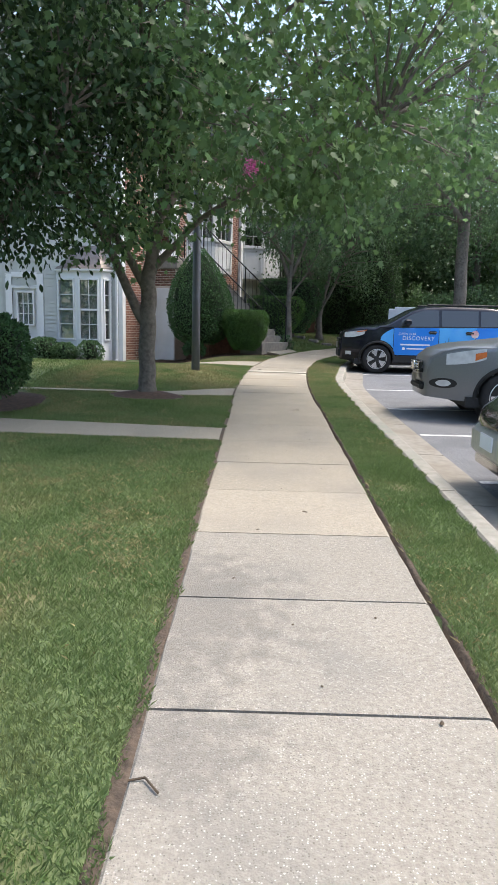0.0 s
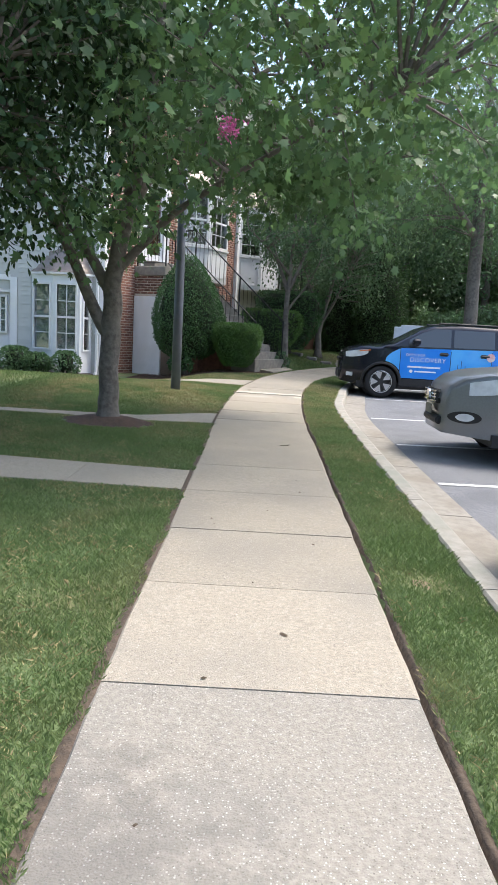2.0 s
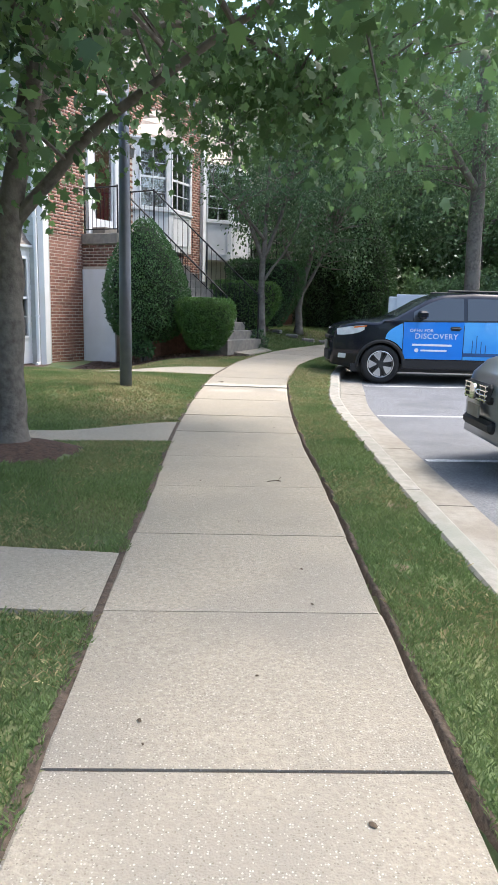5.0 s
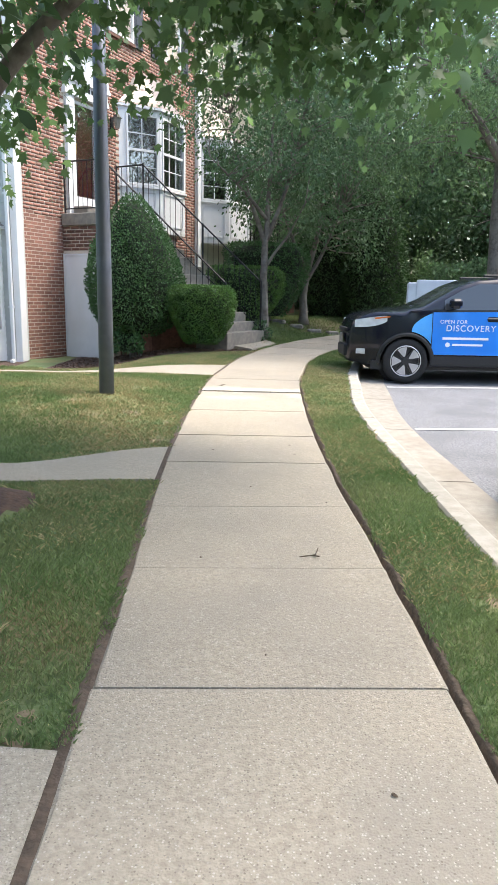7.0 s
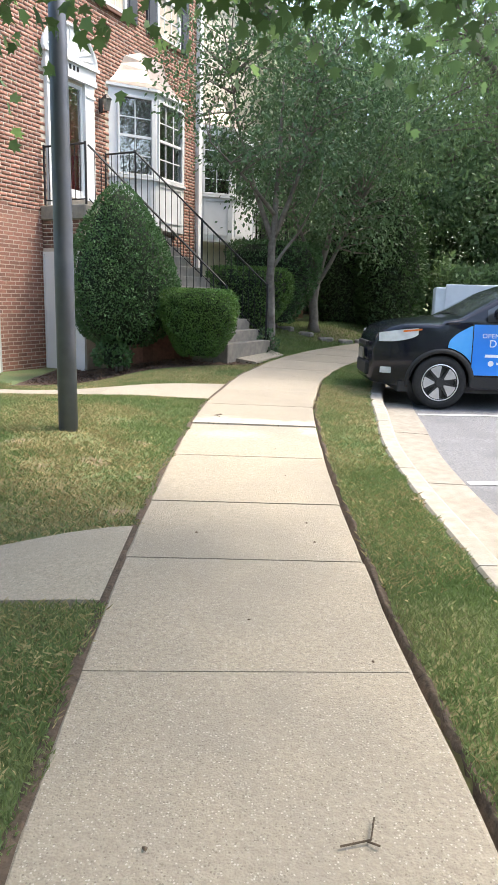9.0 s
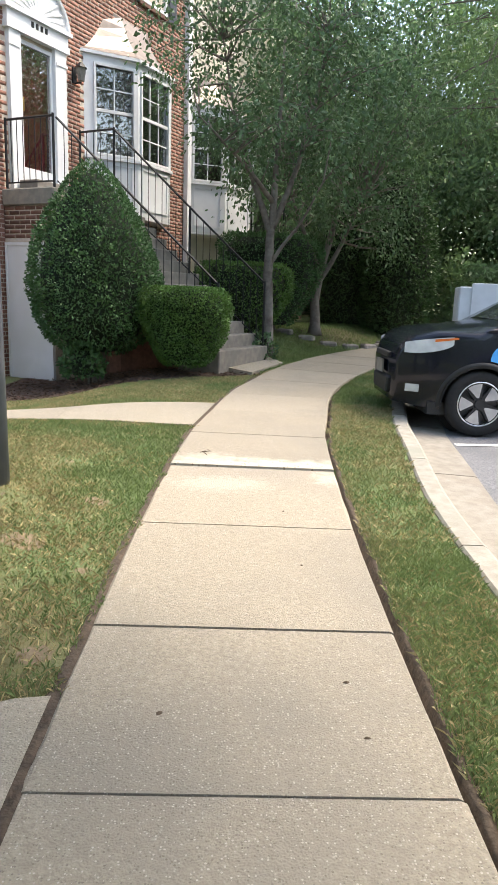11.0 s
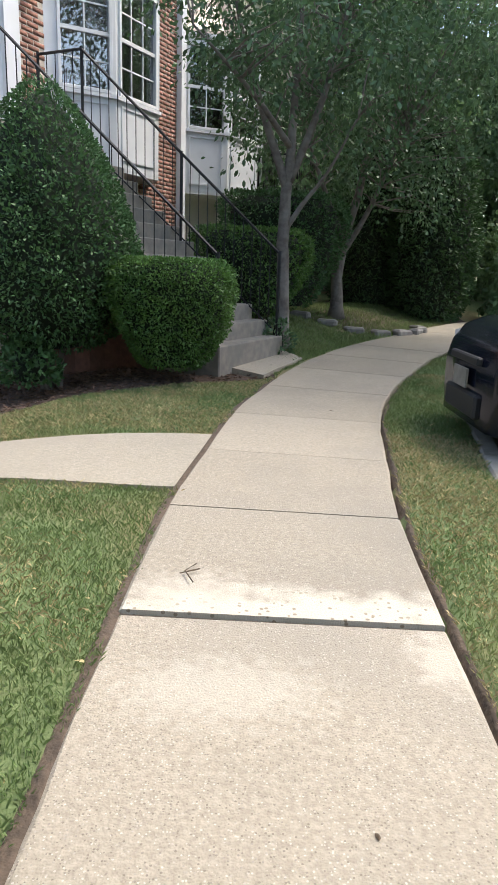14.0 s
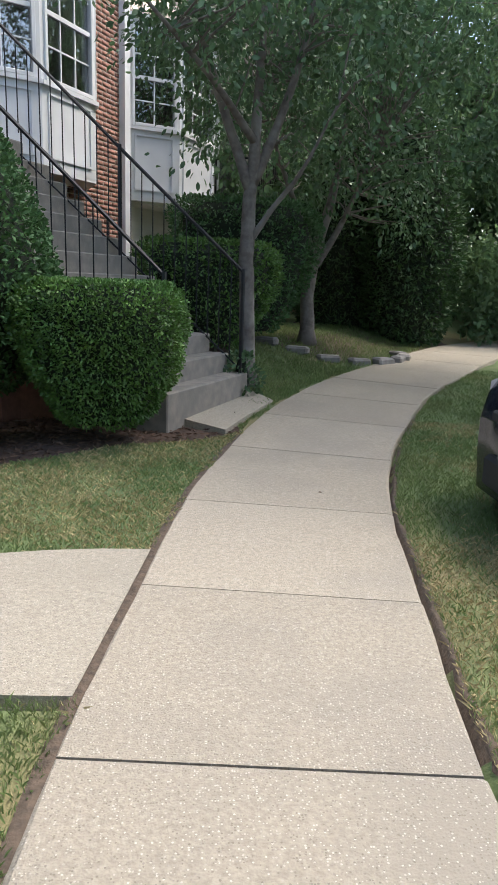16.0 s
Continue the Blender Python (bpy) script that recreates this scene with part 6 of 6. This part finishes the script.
box(bm, 2.2, -hw(2.4, 0.5) - 0.010, 0.50, 2.9, -hw(2.4, 0.5) - 0.0068, 0.56)
part("printed_masts", bm, mat("print_dark_blue", (0.03, 0.10, 0.28), scale=6, rough=0.4), suv)
bm = bmesh.new()
bmesh.ops.create_cone(bm, segments=10, radius1=0.09, radius2=0.09, depth=0.006, cap_ends=True, matrix=pose(3.02, -hw(3.0, 0.95) - 0.012, 0.95, 90))
part("sticker", bm, mat("pink_sticker", (0.75, 0.3, 0.32), (0.8, 0.7, 0.65), scale=14, rough=0.4), suv, "round pink and cream sticker")
for sgn in (-1, 1):
    side("headlamp", 0.07, 0.50, lambda x: 0.88 + 0.14 * (x - 0.08) - 0.075 * math.sqrt(max(0, 1 - ((x - 0.24) / 0.27) ** 2)), lambda x: 0.905 + 0.16 * (x - 0.08) + 0.03 * math.sqrt(max(0, 1 - ((x - 0.30) / 0.30) ** 2)), M_LAMPG, 0.010, sgn=sgn, label="clear headlamp with amber corner")
    side("indicator", 0.33, 0.54, lambda x: 0.935 + 0.16 * (x - 0.3), lambda x: 0.962 + 0.13 * (x - 0.3), M_AMBER, 0.014, n=8, sgn=sgn)
    side("fog_lamp", 0.10, 0.22, lambda x: 0.42, lambda x: 0.50, M_LAMPG, 0.008, n=6, sgn=sgn)
part("grille", boxes((-0.055, -0.32, 0.74, -0.01, 0.32, 0.80), bevel=0.01), M_TRIM, suv)
part("lower_grille", boxes((-0.06, -0.36, 0.36, 0.01, 0.36, 0.54), bevel=0.02), M_TRIM, suv)
part("number_plate", boxes((-0.07, -0.15, 0.56, -0.052, 0.15, 0.70)), M_KERB, suv)
part("roof_rail", boxes((1.95, -0.62, 1.585, 3.7, -0.58, 1.625), bevel=0.012), M_TRIM, suv)
part("roof_rail", boxes((1.95, 0.58, 1.585, 3.7, 0.62, 1.625), bevel=0.012), M_TRIM, suv)

# grey crossover
grey, side2, hw2, T2, B2 = build_car("grey_crossover_car", pose(2.27, 10.3, GZ(10.3)), "grey metallic crossover with chrome grille, parked nose to the kerb", 4.64, 1.80, 1.69,
    [(0, 0.70), (0.03, 0.86), (0.12, 0.97), (0.35, 1.06), (1.05, 1.15), (1.2, 1.18), (2.0, 1.56), (2.4, 1.67), (3.0, 1.69), (3.8, 1.58), (4.3, 1.42), (4.5, 1.15), (4.6, 0.9), (4.64, 0.7)],
    1.05, 0.82, 2.69, 0.345, M_GREYCAR, sill=0.34, glass_x=(1.5, 4.2), pillars=(2.35, 3.3), wind=(1.22, 1.98), tf=0.46, bow_k=0.26)
for sgn in (-1, 1):
    side2("headlamp", 0.14, 0.52, lambda x: 0.82 + 0.20 * (x - 0.1) - 0.07 * math.sqrt(max(0, 1 - ((x - 0.28) / 0.30) ** 2)), lambda x: 0.85 + 0.26 * (x - 0.1) + 0.06 * math.sqrt(max(0, 1 - ((x - 0.30) / 0.30) ** 2)), M_LAMPG, 0.012, sgn=sgn, label="long clear headlamp with red-amber corner")
    side2("indicator", 0.40, 0.52, lambda x: 0.82 + 0.20 * (x - 0.1) - 0.045 * max(0, 1 - (x - 0.4) / 0.17), lambda x: 0.86 + 0.24 * (x - 0.1), M_AMBER, 0.016, n=8, sgn=sgn)
    side2("fog_recess", 0.02, 0.24, lambda x: 0.51 - 0.07 * math.sqrt(max(0, 1 - ((x - 0.13) / 0.112) ** 2)), lambda x: 0.51 + 0.07 * math.sqrt(max(0, 1 - ((x - 0.13) / 0.112) ** 2)), M_TRIM, 0.006, n=16, sgn=sgn)
    side2("fog_lamp", 0.07, 0.19, lambda x: 0.51 - 0.045 * math.sqrt(max(0, 1 - ((x - 0.13) / 0.061) ** 2)), lambda x: 0.51 + 0.045 * math.sqrt(max(0, 1 - ((x - 0.13) / 0.061) ** 2)), M_LAMPG, 0.014, n=8, sgn=sgn)
gr = part("grille", boxes((-0.262, -0.30, 0.63, -0.12, 0.30, 0.80), bevel=0.03), M_TRIM, grey)
for z in (0.66, 0.70, 0.74, 0.78):
    part("grille_bar", boxes((-0.272, -0.29, z - 0.009, -0.255, 0.29, z + 0.009), bevel=0.004), M_CHROME, gr, "chrome grille bar")
for y in (-0.26, -0.13, 0.13, 0.26):
    part("grille_bar", boxes((-0.270, y - 0.008, 0.64, -0.257, y + 0.008, 0.79)), M_CHROME, gr)
bm = bmesh.new()
bmesh.ops.create_cone(bm, segments=20, radius1=0.07, radius2=0.07, depth=0.03, cap_ends=True, matrix=pose(-0.28, 0, 0.72, 0, 90))
part("badge", bm, M_CHROME, gr, "round chrome badge")
part("lower_grille", boxes((-0.252, -0.36, 0.39, -0.10, 0.36, 0.49), bevel=0.03), M_TRIM, grey)
part("number_plate", boxes((-0.275, -0.15, 0.50, -0.262, 0.15, 0.61)), M_KERB, grey)
for x in (1.33, 2.35, 3.35):
    side2("door_gap", x - 0.005, x + 0.005, lambda q: 0.42, lambda q: B2(q), M_TRIM, 0.004, n=2)

# black saloon with pale lower bumper
third, side3, hw3, T3, B3 = build_car("black_car", pose(1.86, 5.55, GZ(5.5)), "black car with a pale bumper, parked nose to the kerb", 4.5, 1.76, 1.45,
    [(0, 0.62), (0.03, 0.74), (0.15, 0.84), (0.4, 0.92), (1.1, 1.0), (1.25, 1.02), (2.0, 1.36), (2.5, 1.45), (3.1, 1.42), (3.8, 1.12), (4.4, 1.05), (4.48, 0.9), (4.5, 0.7)],
    0.95, 0.9, 2.6, 0.32, M_BLACKCAR, sill=0.28, glass_x=(1.5, 3.6), pillars=(2.5,), wind=(1.27, 1.98), cladding=False, tf=0.32)
for sgn in (-1, 1):
    side3("bumper_side", 0.02, 0.52, lambda x: 0.34, lambda x: 0.60, M_SILVER, 0.010, sgn=sgn)
    side3("headlamp", 0.14, 0.6, lambda x: 0.66 + 0.05 * x, lambda x: 0.76 + 0.16 * x, M_LAMPG, 0.010, sgn=sgn)
part("bumper", boxes((-0.165, -0.5, 0.34, -0.02, 0.5, 0.60), bevel=0.05), M_SILVER, third, "pale painted bumper")
part("number_plate", boxes((-0.18, -0.15, 0.44, -0.166, 0.15, 0.56)), M_TEXT, third)

# ---- white utility cabinet beyond the car ----
cab = thing("utility_cabinet", pose(3.65, 20.1, GZ(20.1) + 0.06, 0, 0, -12), "white metal utility cabinet with a printed notice", "cabinet")
part("cabinet_body", boxes((-0.55, -0.4, 0.0, 0.75, 0.5, 1.42), bevel=0.02), M_CAB, cab)
part("cabinet_door", boxes((-0.38, -0.43, 0.06, 0.75, -0.402, 1.47), bevel=0.01), M_CAB, cab)
part("plinth", boxes((-0.65, -0.5, -0.1, 0.85, 0.6, 0.04)), M_KERB, cab)
for k in range(4):
    part("text_bar", boxes((0.0 + 0.02 * k, -0.436, 0.98 - 0.07 * k, 0.38 - 0.02 * k, -0.431, 1.01 - 0.07 * k)), M_BOXTXT, cab)

# ---- undergrowth and small things ----
def thicket(name, x0, x1, y0, y1, z1, n, seed, size=0.2, label="dense green undergrowth under the trees", material=M_LEAF3):
    rng = np.random.default_rng(seed)
    P = np.stack([rng.uniform(x0, x1, n), rng.uniform(y0, y1, n), rng.random(n) ** 0.8], -1)
    hgt = z1 * (0.75 + 0.3 * np.sin(P[:, 0] * 1.3 + P[:, 1]) * np.sin(P[:, 0] * 0.5))
    P[:, 2] = plane(P[:, 1]) + P[:, 2] * hgt
    V, F = leaf_arrays(P, rng.normal(size=P.shape) + np.array([0, -0.5, 0.2]), size, OVAL, OVAL_F, rng)
    return tagged(mesh_np(name, V, F, material), label, "undergrowth", kind="stuff")
thicket("undergrowth", -2, 16, 31, 33.5, 8.0, 52000, 71, 0.22)
thicket("undergrowth", 14, 28, 30, 33, 8.0, 26000, 72, 0.24)
# two leaf walls out of view, added to darken car reflections and low sky
thicket("undergrowth", -34, 34, -26, -22, 13.0, 30000, 75, 0.55, "unseen leaf wall behind the camera, added to darken reflections")
thicket("undergrowth", -40, -36, -24, 40, 13.0, 24000, 76, 0.55, "unseen leaf wall far to the left, added to block low sky")
thicket("undergrowth", 5.5, 12, 28.6, 30.5, 2.6, 9000, 73, 0.16)
thicket("undergrowth", 4.9, 11.5, 26.7, 27.9, 2.5, 9000, 78, 0.15, "sunlit green shrubs at the edge of the woods")
thicket("undergrowth", 24, 27, -4, 26, 10.0, 40000, 74, 0.36)

for k in range(11):
    a = math.pi * (1.0 + k / 10 * 1.05)
    x, y = 1.5 + 1.45 * math.cos(a), 24.7 + 0.95 * math.sin(a)
    bm = boxes((-0.17, -0.10, -0.05, 0.17, 0.10, 0.08), bevel=0.03)
    for v in bm.verts:
        v.co += Vector((noise.noise(v.co * 5 + Vector((k, 0, 0))), noise.noise(v.co * 5 + Vector((0, k, 0))), noise.noise(v.co * 5))) * 0.04
    tagged(part("edging_stone", bm, M_ROCK, m=pose(x, y, float(lawn([x], [y])[0]) + 0.02, 0, 0, math.degrees(a) + 90)), "rough grey edging stone round the tree bed", "stone", "edging stones")

# pink blossom among the maple leaves
rng = np.random.default_rng(77)
Pb = np.array([-0.30, 6.5, 2.72]) + rng.normal(size=(170, 3)) * np.array([0.034, 0.03, 0.036])
V, F = leaf_arrays(Pb, rng.normal(size=Pb.shape), 0.026, OVAL, OVAL_F, rng)
tagged(mesh_np("blossom", V, F, M_PINK), "pink flower cluster among the maple leaves", "flower", kind="stuff")
tagged(part("flower_stem", tube(bmesh.new(), [(-0.30, 6.52, 2.72), (-0.36, 6.7, 2.92), (-0.6, 7.2, 3.25), (-0.9, 8.0, 3.5)], (0.003, 0.004, 0.006, 0.009), 5), M_BARK), "thin arching stem that bears the pink flowers", "stem")

# twigs, leaves and dirt on the walk
def walk_twig(x, y, pts, r=0.004):
    bm = bmesh.new()
    for l in pts:
        tube(bm, [(a, b, float(plane(y)) + 0.006 + c) for a, b, c in l], r, 5)
    tagged(part("twig", bm, M_TWIG), "small dry twig lying on the sidewalk", "twig", "fallen twigs")
walk_twig(0.23, 9.25, [[(0.19, 9.22, 0), (0.27, 9.24, 0.004), (0.29, 9.31, 0.01)], [(0.26, 9.24, 0), (0.29, 9.22, 0.004)]], 0.003)
walk_twig(-0.33, 14.7, [[(-0.38, 14.78, 0.02), (-0.42, 14.70, 0.022), (-0.38, 14.60, 0.02)], [(-0.44, 14.68, 0.02), (-0.36, 14.72, 0.024)]], 0.003)
walk_twig(-0.33, 1.8, [[(-0.41, 1.83, 0.0), (-0.36, 1.84, 0.006), (-0.31, 1.78, 0.002)]])
rngd = random.Random(9)
spots = [(0.21, 4.62), (0.05, 5.2), (-0.25, 6.2), (-0.28, 6.32), (0.4, 5.9), (0.48, 3.0), (0.1, 2.9), (-0.2, 3.4), (0.35, 7.2), (0.0, 8.3), (0.33, 7.6), (-0.3, 9.2), (0.3, 11.3), (0.28, 11.6), (-0.05, 10.4), (0.2, 12.6), (0.6, 2.2), (0.2, 2.4), (0.1, 6.6), (-0.35, 11.4), (0.42, 10.1), (0.15, 13.4), (0.55, 17.9), (-0.1, 4.2)]
for k, (x, y) in enumerate(spots):
    s = 0.007 + 0.010 * rngd.random() if k else 0.028
    bm = bmesh.new()
    n = 7
    ring = [bm.verts.new((s * math.cos(a) * rngd.uniform(0.6, 1.2), 0.6 * s * math.sin(a) * rngd.uniform(0.6, 1.2), 0.0)) for a in np.linspace(0, math.tau, n, endpoint=False)]
    apex = bm.verts.new((0, 0, 0.006))
    for i in range(n):
        bm.faces.new((ring[i], ring[(i + 1) % n], apex))
    tagged(part("dead_leaf", bm, M_TWIG, m=pose(x, y, float(plane(y)) + 0.003, 0, 0, rngd.uniform(0, 180))), "crumb of dead leaf on the sidewalk", "leaf litter", "leaf litter")

# bark chips on the mulch bed
def chips():
    rng = np.random.default_rng(91)
    n = 9000
    P = np.stack([rng.uniform(-3.5, 0.2, n), rng.uniform(17.9, 21.5, n)], -1)
    d = line_dist(WALK, P[:, 0], P[:, 1])
    P = P[mulch_bed(P[:, 0], P[:, 1]) & (d < -HALF(P[:, 1]) - 0.03)]
    z = lawn(P[:, 0], P[:, 1]) + 0.012
    Q = np.column_stack([P, z])
    D = rng.normal(size=Q.shape) * np.array([1, 1, 0.25])
    V, F = leaf_arrays(Q, D, 0.055, SLIM, SLIM_F, rng)
    tagged(mesh_np("bark_chips", V, F, mat("bark_chip", (0.13, 0.08, 0.055), (0.07, 0.045, 0.03), scale=6, rough=1.0, isl=0.5)), "loose brown bark chips covering the planting bed", "mulch", kind="stuff")
chips()
# bricks last
brick_wall([(-1.44, 5.24, 0.1, 9.1)], HOLES, 0.1, brick_house, M_BRICK, M_BRICKS, lambda x, z: x < -0.05 and 0.1 < z < 3.3)
